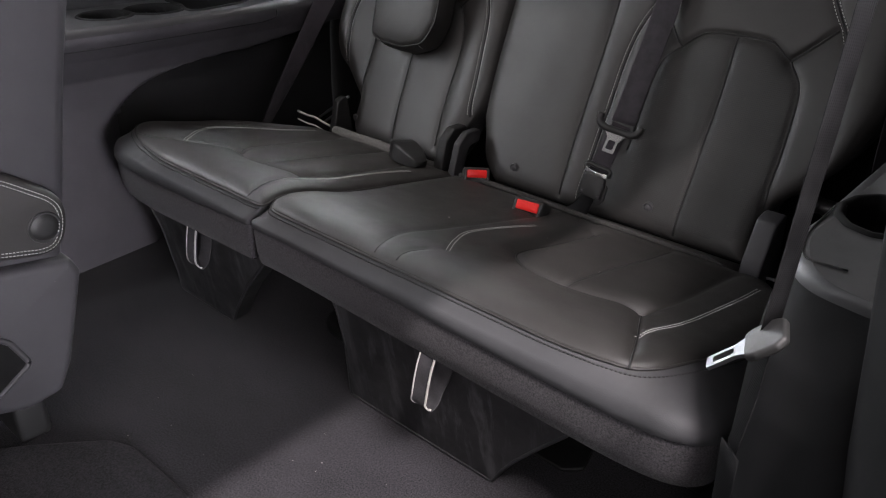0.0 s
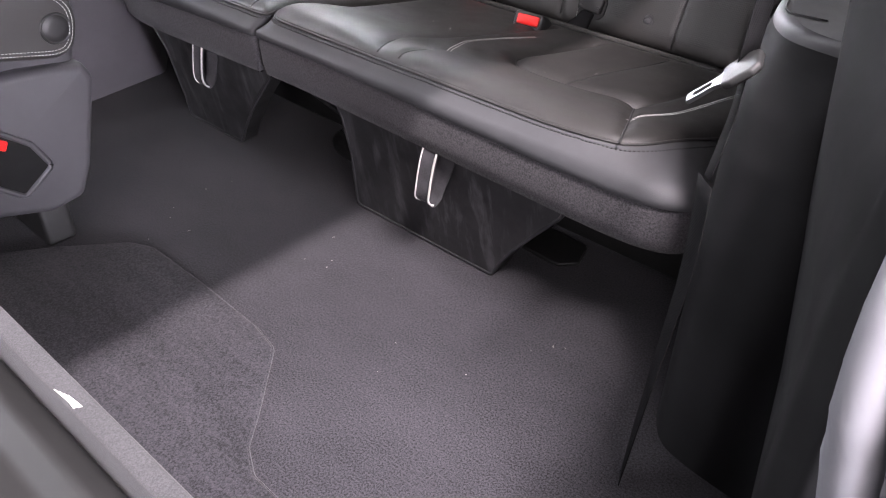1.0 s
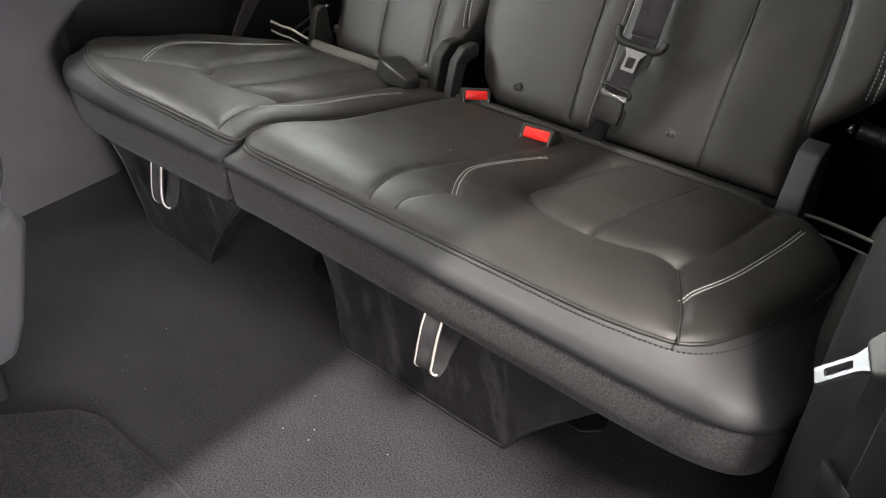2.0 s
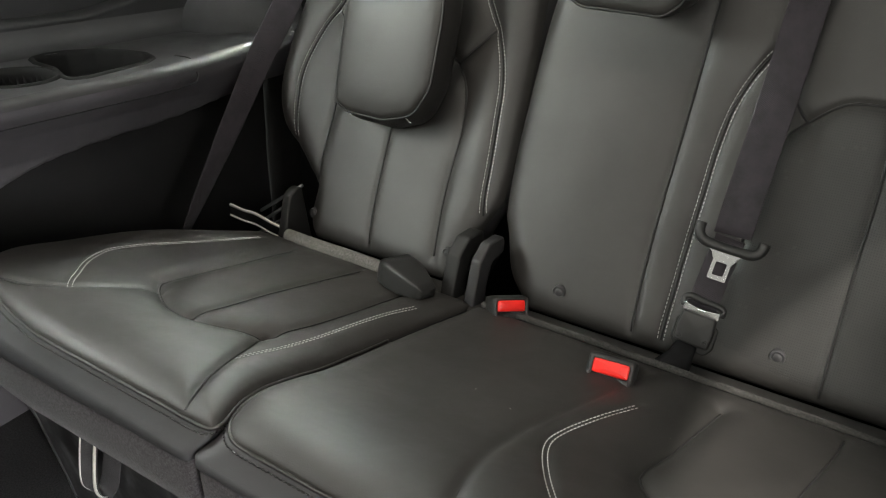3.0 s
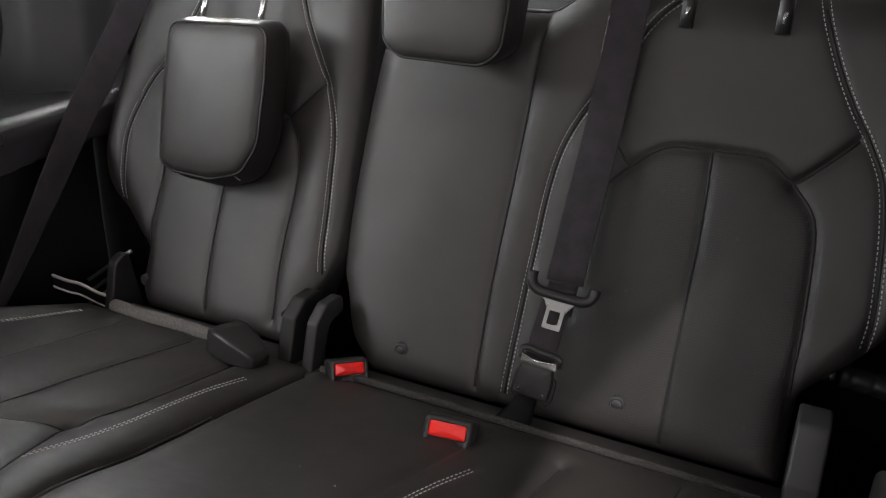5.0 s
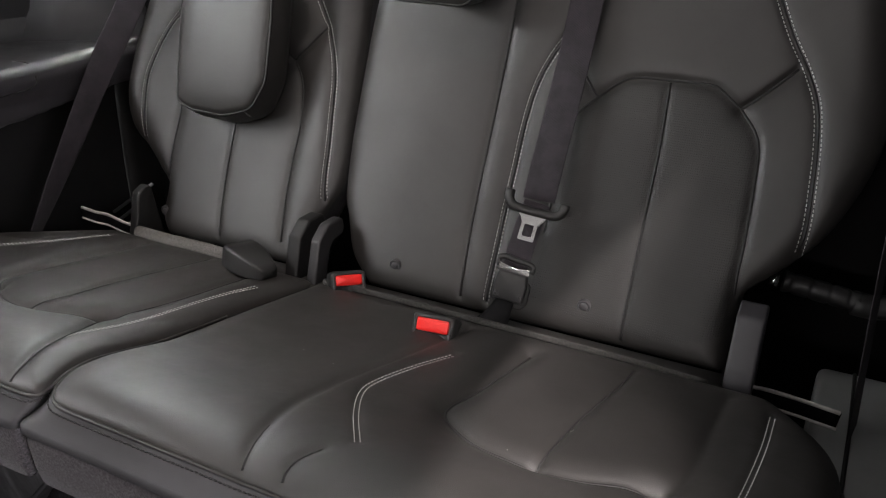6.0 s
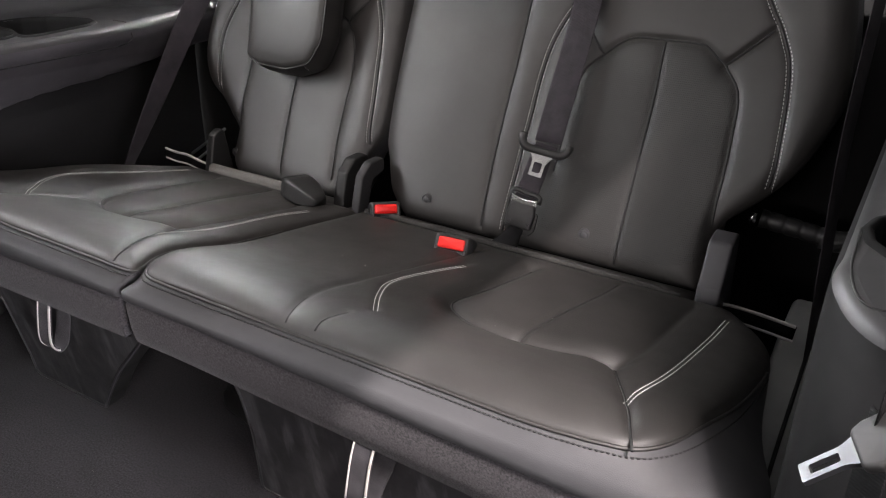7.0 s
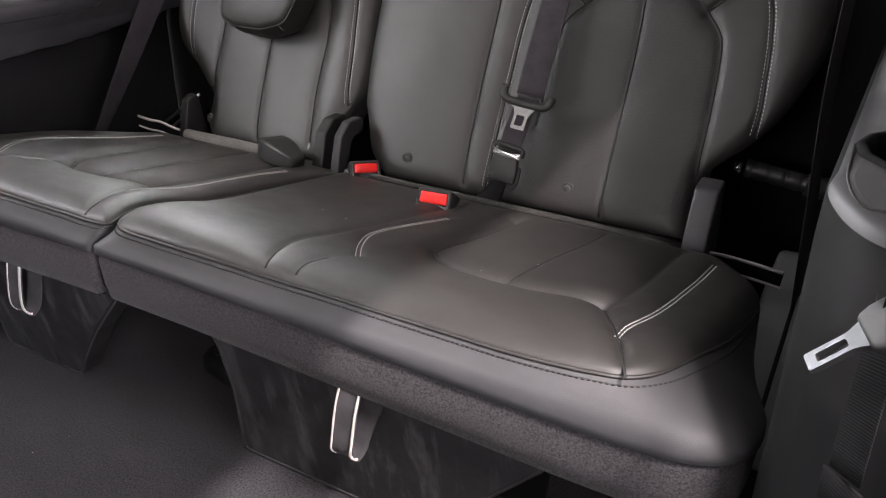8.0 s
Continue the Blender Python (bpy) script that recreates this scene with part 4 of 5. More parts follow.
right_b = [(-0.258, 0.737), (-0.248, 0.709), (-0.228, 0.664), (-0.205, 0.622), (-0.179, 0.582), (-0.161, 0.547), (-0.151, 0.500), (-0.146, 0.453), (-0.143, 0.406), (-0.146, 0.366)]
hexa = [(-0.482, 0.34), (-0.481, 0.44), (-0.475, 0.488), (-0.466, 0.506), (-0.447, 0.523), (-0.420, 0.546), (-0.396, 0.556), (-0.350, 0.557), (-0.297, 0.557), (-0.279, 0.551), (-0.252, 0.529), (-0.229, 0.507), (-0.219, 0.484), (-0.215, 0.441), (-0.212, 0.374), (-0.212, 0.326), (-0.208, 0.250)]


def wide_top(x):
    return np.interp(x, [-0.9, -0.60, -0.582, -0.555, -0.532, -0.52, -0.2, -0.12], [0.696, 0.697, 0.702, 0.722, 0.735, 0.737, 0.740, 0.725])


backrest(
    "bench_backrest_wide",
    "wide two-place black leather backrest with stitched panels, upright",
    table([(0.20, -0.730), (0.231, -0.768), (0.260, -0.796), (0.311, -0.818), (0.344, -0.833), (0.424, -0.843), (0.514, -0.846), (0.589, -0.846), (0.650, -0.843), (0.693, -0.836), (0.738, -0.82)]),
    table([(0.20, -0.204), (0.275, -0.205), (0.307, -0.200), (0.327, -0.180), (0.365, -0.141), (0.412, -0.109), (0.479, -0.082), (0.535, -0.077), (0.616, -0.088), (0.738, -0.115)]),
    0.214,
    wide_top,
    [
        ([(-0.590, 0.692), (-0.593, 0.655), (-0.595, 0.573), (-0.596, 0.490), (-0.597, 0.390), (-0.595, 0.325), (-0.588, 0.235)], 0.004, 0.003),
        (mid_a, 0.004, 0.004),
        (hexa, 0.005, 0.003),
        ([(-0.349, 0.553), (-0.345, 0.465), (-0.345, 0.386), (-0.344, 0.323), (-0.342, 0.228)], 0.004, 0.002),
        ([(-0.252, 0.529), (-0.225, 0.553), (-0.192, 0.585)], 0.006, 0.005),
        ([(-0.447, 0.523), (-0.464, 0.544), (-0.500, 0.588)], 0.005, 0.005),
        (right_b, 0.004, 0.003),
    ],
    [(-0.13, 0.47, 0.04, 0.12, 0.007), (-0.72, 0.45, 0.10, 0.20, 0.004), (-0.345, 0.40, 0.10, 0.16, 0.002)],
    [mid_a, right_b],
    0.78,
    [(-0.702, 0.259), (-0.399, 0.263)],
    [(-0.478, 0.44), (-0.470, 0.492), (-0.447, 0.518), (-0.396, 0.551), (-0.350, 0.553), (-0.298, 0.552), (-0.258, 0.528), (-0.226, 0.490), (-0.218, 0.400), (-0.216, 0.300), (-0.216, 0.26), (-0.345, 0.24), (-0.48, 0.26)],
)
# felt strip in the gap behind the cushions
gap = thing("gap_felt", "grey felt strip between cushions and backrests", "felt strip")
path = [(-1.20, 1.356, 0.226), (-0.70, 1.356, 0.226), (-0.20, 1.356, 0.226)]
solid("strip", *ribbon(curve_through(path, 0.05), (0, 1, -0.15), 0.070, 0.008), LEATHER, gap, "black leather flap")
path = [(-1.175, 1.338, 0.246), (-1.105, 1.331, 0.249), (-1.02, 1.332, 0.249), (-0.927, 1.330, 0.247), (-0.885, 1.334, 0.240)]
solid("rolled_edge", *tube(curve_through(path, 0.01), 0.0105, 12), FELT_ROLL, gap, "rolled pale grey felt edge")
path = [(-0.79, 1.342, 0.239), (-0.72, 1.338, 0.243), (-0.60, 1.336, 0.244), (-0.45, 1.336, 0.243), (-0.30, 1.336, 0.242), (-0.215, 1.340, 0.236)]
solid("rolled_edge", *tube(curve_through(path, 0.01), 0.0048, 10), FELT, gap, "rolled dark felt edge")


# ---- headrests ----
def headrest(name, label, pts, radii, y_front, depth, lean, posts, seam_z, tick_x=(), drop=0.0):
    top = thing(name, label, "headrest", "rear headrests")
    ring = rounded(pts, radii, 8)
    c = ring.mean(0)
    rings = []
    prof = [(0.30, -0.003), (0.6, -0.002), (0.85, 0.0), (0.95, 0.004), (0.985, 0.009), (1.0, 0.016), (1.012, 0.022), (1.018, 0.035), (1.01, depth - 0.02), (0.95, depth - 0.004), (0.8, depth), (0.3, depth + 0.002)]
    for s, h in prof:
        r = c + (ring - c) * s
        foot = drop * np.clip((h - 0.012) / (depth - 0.012), 0, 1) ** 0.7 * np.clip((c[1] - r[:, 1]) / (c[1] - ring[:, 1].min()), 0, 1)
        rings.append(np.column_stack([r[:, 0], y_front + h + lean * (r[:, 1] - c[1]), r[:, 1] - foot]))
    solid("pad", *loft(rings), LEATHER, top)
    # welt round the front panel, with short pale stitches at the foot
    r = c + (ring - c) * 0.988
    y_of = lambda q: y_front + 0.0085 + lean * (q[:, 1] - c[1])
    solid("welt", *tube(np.column_stack([r[:, 0], y_of(r), r[:, 1]]), 0.0023, 8, closed=True), SEAM_DARK, top)
    ticks = []
    for x in tick_x:
        for d in (-0.0035, 0.0035):
            k = int(np.argmin(np.where(r[:, 1] < seam_z, np.abs(r[:, 0] - x - d), 9)))
            base = ring[k]
            p3 = []
            for h, g in ((0.012, 0.993), (0.016, 1.001), (0.021, 1.012), (0.028, 1.018)):
                q = c + (base - c) * g
                foot = drop * max((h - 0.012) / (depth - 0.012), 0) ** 0.7 * (c[1] - q[1]) / (c[1] - ring[:, 1].min())
                p3.append((q[0] + 0.0005, y_front + h + lean * (q[1] - c[1]), q[1] - foot - 0.0006))
            ticks += dashes(np.array(p3), np.tile([0.0, -0.7, -0.7], (4, 1)), 0.0034, 0.0046, 0.0012, 0.0014)
    for tick in ticks:
        joined("stitch", [tick], THREAD, top, "short pale stitch")
    for x, z0, z1, y0, y1 in posts:
        solid("post", *tube([(x, y0, z0), (x, (y0 + y1) / 2, (z0 + z1) / 2), (x, y1, z1)], 0.0052, 12), STEEL, top, "bright steel post")
        solid("post_collar", *box(x - 0.011, x + 0.011, y1 - 0.011, y1 + 0.011, z1 - 0.004, z1 + 0.010, 0.003), TRIM_BLACK, top)
    return top


headrest("headrest", "small black leather headrest folded down before the backrest", [(-1.152, 0.458), (-1.120, 0.446), (-1.050, 0.444), (-0.992, 0.460), (-0.965, 0.505), (-0.960, 0.60), (-0.962, 0.672), (-1.145, 0.668), (-1.151, 0.56)], [0.016, 0.04, 0.06, 0.04, 0.05, 0.06, 0.024, 0.024, 0.08], 1.449, 0.072, 0.22, [(-1.143, 0.645, 0.745, 1.545, 1.592), (-1.030, 0.645, 0.745, 1.545, 1.592)], 0.50, (-1.135, -1.012), 0.030)
headrest("headrest", "black leather headrest raised over the middle seat", [(-0.772, 0.662), (-0.745, 0.646), (-0.630, 0.644), (-0.604, 0.662), (-0.592, 0.80), (-0.61, 0.85), (-0.768, 0.85), (-0.780, 0.80)], 0.03, 1.485, 0.09, 0.14, [(-0.745, 0.70, 0.69, 1.55, 1.585), (-0.65, 0.70, 0.69, 1.55, 1.585)], 0.69)


# ---- storage bins under the bench ----
def bin_box(name, label, ring_pts, radii, y_top, y_low):
    top = thing(name, label, "storage bin", "bins under the bench")
    ring = rounded(ring_pts, radii, 5)
    rings = []
    for depth, ins in ((0.0002, 0.004), (0.003, 0.001), (0.006, 0.0), (0.035, 0.0)):
        r = inset(ring, ins)
        rings.append(np.column_stack([r[:, 0], np.interp(r[:, 1], [0, 0.24], [y_low, y_top]) + depth, r[:, 1]]))
    front = filled(inset(ring, 0.004), [], lambda p: (p[0], float(np.interp(p[1], [0, 0.24], [y_low, y_top])), p[1]))
    solid("front_panel", *front, BIN_PLASTIC, top, "scuffed black plastic front", False)
    solid("body", *loft(rings, cap=False), TRIM_BLACK, top)
    r = inset(ring, 0.0015)
    rim = np.column_stack([r[:, 0], np.interp(r[:, 1], [0, 0.24], [y_low, y_top]) + 0.001, r[:, 1]])
    solid("rim", *tube(rim, 0.0028, 8, closed=True), TRIM, top, "smooth rounded rim")
    return top


bin_box("underseat_bin", "wide black plastic bin hanging under the bench, scuffed", [(-0.645, 0.003), (-0.333, 0.003), (-0.313, 0.04), (-0.287, 0.078), (-0.247, 0.128), (-0.197, 0.187), (-0.180, 0.235), (-0.645, 0.235), (-0.634, 0.19), (-0.631, 0.12)], [0.012, 0.012, 0.02, 0.05, 0.03, 0.02, 0.005, 0.005, 0.03, 0.04], 0.856, 0.897)
bin_box("underseat_bin", "narrow black plastic bin hanging under the bench, scuffed", [(-1.172, 0.003), (-0.987, 0.003), (-0.958, 0.045), (-0.932, 0.078), (-0.895, 0.122), (-0.815, 0.203), (-0.790, 0.235), (-1.205, 0.235), (-1.170, 0.158), (-1.167, 0.05)], [0.012, 0.012, 0.02, 0.04, 0.03, 0.02, 0.005, 0.005, 0.02, 0.03], 0.856, 0.897)


def pull_loop(x, y, z0, z1, lean):
    top = thing("pull_loop", "black woven pull loop with pale edges under the bench", "pull strap", "pull loops")
    path = [(x, y - 0.010, z0), (x + 0.4 * lean, y - 0.017, z0 - 0.035), (x + 0.8 * lean, y - 0.021, z1 + 0.024), (x + lean, y - 0.019, z1 + 0.008), (x + lean + 0.003, y - 0.011, z1), (x + lean + 0.008, y - 0.003, z1 + 0.010), (x + lean + 0.012, y + 0.001, z1 + 0.030), (x + 0.014, y + 0.004, z0 - 0.03), (x + 0.012, y + 0.003, z0)]
    line = curve_through(path, 0.003)
    solid("strap", *ribbon(line, (1, 0.10, 0), 0.0290, 0.0016), WEB_GREY, top)
    front = line[: int(np.argmin(line[:, 2])) + 1]
    for s in (-0.0132, 0.0132):
        solid("edge", *ribbon(front + [s, -0.0014, 0], (1, 0.10, 0), 0.0026, 0.0026), PALE_EDGE, top, "pale woven edge")


pull_loop(-0.412, 0.856, 0.232, 0.126, -0.014)
pull_loop(-1.001, 0.856, 0.230, 0.142, -0.002)


# ---- belts and buckles ----
def buckle(name, label, at, aim, up, red, scale=1.0):
    """A buckle whose button faces along aim."""
    top = thing(name, label, "seat belt buckle", "bench buckles")
    a = np.array(aim, float)
    a /= np.linalg.norm(a)
    u = np.array(up, float)
    u -= (u @ a) * a
    u /= np.linalg.norm(u)
    s = np.cross(u, a)
    o = np.array(at, float)
    w, h, ln = 0.023 * scale, (0.0175 if red else 0.0155) * scale, 0.062 * scale
    rings = []
    face = [(0.0035, 0.70, 0.66), (-0.0005, 0.80, 0.74), (-0.001, 0.90, 0.86)] if red else [(0.0, 0.80, 0.78)]
    for d, k, q in face + [(0.003, 1.0, 1.0), (0.02, 1.03, 1.05), (0.045, 0.94, 0.95), (ln, 0.66, 0.62), (ln + 0.012, 0.5, 0.4)]:
        r = rounded([(-w * k, -h * q), (w * k, -h * q), (w * k, h * q), (-w * k, h * q)], 0.0065 * q, 6)
        rings.append(o - a * d + r[:, :1] * s + r[:, 1:] * u)
    solid("housing", *loft(rings), BUCKLE, top)
    if red:
        r = rounded([(-w * 0.78, -h * 0.06), (w * 0.78, -h * 0.06), (w * 0.78, h * 0.78), (-w * 0.78, h * 0.78)], 0.0035, 6)
        solid("button", *slab(r, o - a * 0.006, s, u, a, 0.0075, 0.003, bulge=0.0012), RED, top, "bright red release button")
        lip = curve_through([o + a * 0.0012 + p * w * s + q * h * u for p, q in ((-0.86, 0.0), (-0.84, -0.62), (-0.66, -0.80), (0.66, -0.80), (0.84, -0.62), (0.86, 0.0))], 0.003)
        solid("lip", *tube(lip, 0.0017 * scale, 8), TRIM_GREY, top, "worn grey lip round the slot")
        for c, g in ((-0.30, 0.24), (0.06, 0.20), (0.38, 0.16)):
            r = rounded([(w * (c - g / 2), -h * 0.60), (w * (c + g / 2), -h * 0.60), (w * (c + g / 2), -h * 0.26), (w * (c - g / 2), -h * 0.26)], 0.0008, 3)
            solid("catch", *slab(r, o - a * 0.0035, s, u, a, 0.0016, 0.0005), TRIM, top)
    return top


buckle("belt_buckle", "black buckle with red button lying between the cushions", (-0.736, 1.330, 0.252), (0.68, -0.60, 0.42), (0, 0.1, 1), True, 1.14)
buckle("belt_buckle", "black buckle with red button lying on the wide cushion", (-0.556, 1.252, 0.261), (0.14, -0.86, 0.50), (-0.02, 0.25, 1), True, 1.26)
buckle("belt_buckle", "plain black buckle sleeve lying on the narrow cushion", (-0.930, 1.308, 0.272), (-0.95, 0.28, 0.10), (0.05, 0.1, 1), False, 1.2)

belt = thing("middle_belt", "grey seat belt hanging before the wide backrest with steel tongue", "seat belt")
up = [(-0.468, 1.665, 0.95), (-0.474, 1.612, 0.80), (-0.478, 1.566, 0.66), (-0.482, 1.522, 0.55), (-0.486, 1.472, 0.45), (-0.487, 1.442, 0.395)]
solid("webbing", *ribbon(curve_through([(-0.46, 1.72, 1.215)] + up, 0.02), (1, 0.08, 0), 0.047), WEB, belt)
low = [(-0.488, 1.440, 0.392), (-0.491, 1.420, 0.366), (-0.493, 1.400, 0.338), (-0.495, 1.384, 0.312)]
solid("lower_webbing", *ribbon(curve_through(low, 0.01), (1, 0.12, -0.12), 0.037), WEB, belt)
# tongue guide and steel tongue
D = np.array([-0.06, -0.48, -0.87])
D /= np.linalg.norm(D)
W = np.array([1, 0.02, -0.28])
W -= (W @ D) * D
W /= np.linalg.norm(W)
N = np.cross(D, W)
if N[1] > 0:
    N = -N
C = np.array([-0.486, 1.426, 0.387])
bar = [(-0.040, -0.019), (-0.039, -0.008), (-0.032, 0.001), (-0.015, 0.004), (0.015, 0.004), (0.032, 0.002), (0.039, -0.006), (0.040, -0.016)]
bar = curve_through([C + a * W + b * D + 0.004 * N for a, b in bar], 0.003)
solid("tongue_guide", *tube(bar, 0.0068, 14), BUCKLE, belt)
plate = [(-0.024, 0.007), (0.024, 0.007), (0.016, 0.013), (0.013, 0.019), (0.0115, 0.020), (0.0115, 0.046), (-0.0115, 0.046), (-0.0115, 0.020), (-0.013, 0.019), (-0.016, 0.013)]
outer = rounded(plate, 0.0015, 4)
hole = rounded([(-0.0068, 0.023), (0.0068, 0.023), (0.0068, 0.040), (-0.0068, 0.040)], 0.002, 10)


def holed_plate(outer, hole, o, u, v, w, thick):
    """A flat plate with one hole."""
    n = 80

    def even(r):
        q = np.vstack([r, r[:1]])
        s = np.r_[0, np.cumsum(np.linalg.norm(np.diff(q, axis=0), axis=1))]
        t = np.linspace(0, s[-1], n, endpoint=False)
        p = np.column_stack([np.interp(t, s, q[:, k]) for k in range(2)])
        c = hole.mean(0)
        a = np.arctan2(*(p - c).T[::-1])
        return np.roll(p, -int(np.argmin(a)), 0) if np.sum(p[:, 0] * np.roll(p[:, 1], -1) - np.roll(p[:, 0], -1) * p[:, 1]) > 0 else even(r[::-1])

    A, B = even(outer), even(hole)
    put = lambda r, h: np.array(o) + r[:, :1] * u + r[:, 1:] * v + h * np.array(w)
    rings = [put(A, 0), put(A, thick), put(B, thick), put(B, 0)]
    v_, f_ = loft(rings, cap=False)
    f_ += [(3 * n + k, 3 * n + (k + 1) % n, (k + 1) % n, k) for k in range(n)]
    return v_, f_


solid("tongue", *holed_plate(outer, hole, C + 0.004 * N, W, D, N, 0.0024), STEEL, belt, "bright steel tongue with a square hole", False)
# lower latch
L = np.array([-0.495, 1.376, 0.290])
LD = np.array([-0.10, -0.25, -0.96])
LD /= np.linalg.norm(LD)
LW = np.array([1, 0.1, -0.12])
LW -= (LW @ LD) * LD
LW /= np.linalg.norm(LW)
LN = np.cross(LD, LW)
LN = LN if LN[1] < 0 else -LN
ring = rounded([(-0.021, -0.020), (0.021, -0.020), (0.0235, 0.0), (0.0225, 0.022), (-0.0225, 0.022), (-0.0235, 0.0)], 0.005, 5)
latch = solid("latch", *slab(ring, L, LW, LD, LN, 0.013, 0.004), BUCKLE, belt, "small black latch housing")
ring = rounded([(-0.027, -0.008), (0.027, -0.008), (0.0275, 0.022), (0.020, 0.033), (-0.020, 0.033), (-0.0275, 0.022)], 0.008, 5)
solid("back_plate", *slab(ring, L - LN * 0.003, LW, LD, LN, 0.005, 0.002), TRIM_BLACK, latch)
top_bar = curve_through([L + a * LW + b * LD + 0.006 * LN for a, b in ((-0.023, -0.024), (-0.025, -0.033), (-0.018, -0.038), (0.0, -0.036), (0.018, -0.036), (0.025, -0.032), (0.024, -0.024))], 0.003)
solid("latch_guide", *tube(top_bar, 0.0042, 10), BUCKLE, latch)
for s in (-0.0165, 0.0165):
    a = np.linspace(0, 2 * math.pi, 14, endpoint=False)
    dot = np.stack([np.cos(a), np.sin(a)], 1)
    at = L + LW * s + LD * 0.014 + LN * 0.0125
    rings = [at + r * dot[:, :1] * LW + r * dot[:, 1:] * LD + h * LN for r, h in ((0.0046, 0.0), (0.0044, 0.0009), (0.0036, 0.0009), (0.0033, 0.0002), (0.0026, 0.0002), (0.0022, 0.0011), (0.0010, 0.0013))]
    solid("rivet", *loft(rings), TRIM, latch)
ring = rounded([(-0.022, -0.030), (-0.008, -0.027), (0.004, -0.0265), (0.022, -0.029), (0.023, -0.019), (-0.023, -0.019)], 0.0012, 4)
solid("latch_tongue", *slab(ring, L + LN * 0.0075, LW, LD, LN, 0.003, 0.001), STEEL, latch, "bright steel blade")
tail = curve_through([(-0.497, 1.374, 0.272), (-0.501, 1.360, 0.254), (-0.507, 1.338, 0.234), (-0.512, 1.322, 0.205)], 0.006)
q = np.linspace(0, 1, len(tail))
spread = np.interp(q, [0, 0.2, 0.45, 0.75, 1], [0.024, 0.030, 0.045, 0.058, 0.062])
lip_l, lip_r = tail - np.column_stack([0.62 * spread, 0.10 * spread, 0 * spread]), tail + np.column_stack([0.38 * spread, 0.08 * spread, 0 * spread])
cols = [lip_l + (lip_r - lip_l) * k + [0, -0.004 * math.sin(math.pi * k), 0] for k in np.linspace(0, 1, 7)]
front = np.stack(cols, 1).reshape(-1, 3)
web = solid("anchor_webbing", front, grid_faces(7, len(tail)), WEB_BLACK, belt)
thick = web.modifiers.new("thickness", "SOLIDIFY")
thick.thickness = 0.0016

far_belt = thing("far_belt", "grey seat belt running past the narrow backrest", "seat belt")
path = [(-1.31, 1.76, 1.05), (-1.33, 1.655, 0.76), (-1.342, 1.545, 0.60), (-1.347, 1.470, 0.505), (-1.346, 1.385, 0.395), (-1.343, 1.262, 0.238), (-1.343, 1.21, 0.17)]
line = curve_through(path, 0.02)
turn = np.linspace(0, 1, len(line))
solid("webbing", *ribbon(line, np.column_stack([np.interp(turn, [0, 0.45, 0.75, 1], [0.55, 0.73, 0.0, -0.62]), np.interp(turn, [0, 0.45, 0.75, 1], [0.83, 0.69, 1.0, 0.78]), np.zeros(len(line))]), 0.047), WEB, far_belt)

near_belt = thing("near_belt", "black seat belt hanging beside the door pillar with tongue", "seat belt")
up = [(0.062, 0.86, 1.21), (0.052, 0.775, 0.85), (0.048, 0.748, 0.66), (0.047, 0.738, 0.58), (0.046, 0.730, 0.515)]
solid("webbing", *ribbon(curve_through(up, 0.02), (0.30, 0.95, 0), 0.022), WEB_BLACK, near_belt)
solid("folded_webbing", *ribbon(curve_through([(0.047, 0.730, 0.518), (0.047, 0.724, 0.47), (0.046, 0.704, 0.418)], 0.01), (0.45, -0.89, 0), 0.034), WEB_BLACK, near_belt)
low = [(0.046, 0.700, 0.418), (0.048, 0.700, 0.32), (0.038, 0.700, 0.18), (0.028, 0.698, 0.02), (0.027, 0.698, 0.004)]
line = curve_through(low, 0.02)
turn = np.linspace(0, 1, len(line))
solid("lower_webbing", *ribbon(line, np.column_stack([0.75 - 0.40 * turn, -0.66 - 0.25 * turn, np.zeros(len(line))]), 0.030), WEB_BLACK, near_belt)
TD = np.array([-0.70, -0.22, -0.68])
TD /= np.linalg.norm(TD)
TN = np.array([-0.615, -0.294, 0.729])
TN -= (TN @ TD) * TD
TN /= np.linalg.norm(TN)
TW = np.cross(TN, TD)
TC = np.array([0.045, 0.712, 0.511])
ring = rounded([(-0.013, -0.026), (0.013, -0.026), (0.0185, -0.018), (0.0185, 0.000), (0.015, 0.009), (-0.015, 0.009), (-0.0185, 0.000), (-0.0185, -0.018)], 0.006, 6)
solid("tongue_guide", *slab(ring, TC - 0.0030 * TN, TW, TD, TN, 0.0080, 0.003, 4), TRIM_BLACK, near_belt)
plate = rounded([(-0.0115, 0.007), (0.0115, 0.007), (0.0085, 0.013), (0.0072, 0.017), (0.0072, 0.042), (-0.0072, 0.042), (-0.0072, 0.017), (-0.0085, 0.013)], 0.0015, 4)
slot = rounded([(-0.0034, 0.018), (0.0034, 0.018), (0.0034, 0.036), (-0.0034, 0.036)], 0.0015, 10)
solid("tongue", *holed_plate(plate, slot, TC, TW, TD, TN, 0.0034), STEEL_DULL, near_belt, "bright steel tongue", False)


# ---- hinge covers at the foot of the backrests ----
def hinge_cover(name, label, pts, x0, x1, mat):
    """A curved upright plate; pts are (y, z)."""
    top = thing(name, label, "hinge cover", "backrest hinge covers")
    ring = rounded(pts, 0.012, 5)
    solid("plate", *slab(ring, (x0, 0, 0), (0, 1, 0), (0, 0, 1), (1, 0, 0), x1 - x0, 0.004), mat, top)
    return top


arc = [(1.325, 0.190), (1.338, 0.25), (1.352, 0.298), (1.378, 0.318), (1.42, 0.318), (1.42, 0.290), (1.385, 0.285), (1.372, 0.25), (1.365, 0.190)]
hinge_cover("hinge_cover", "black curved plastic hinge arm between the backrests", arc, -0.862, -0.838, TRIM_BLACK)
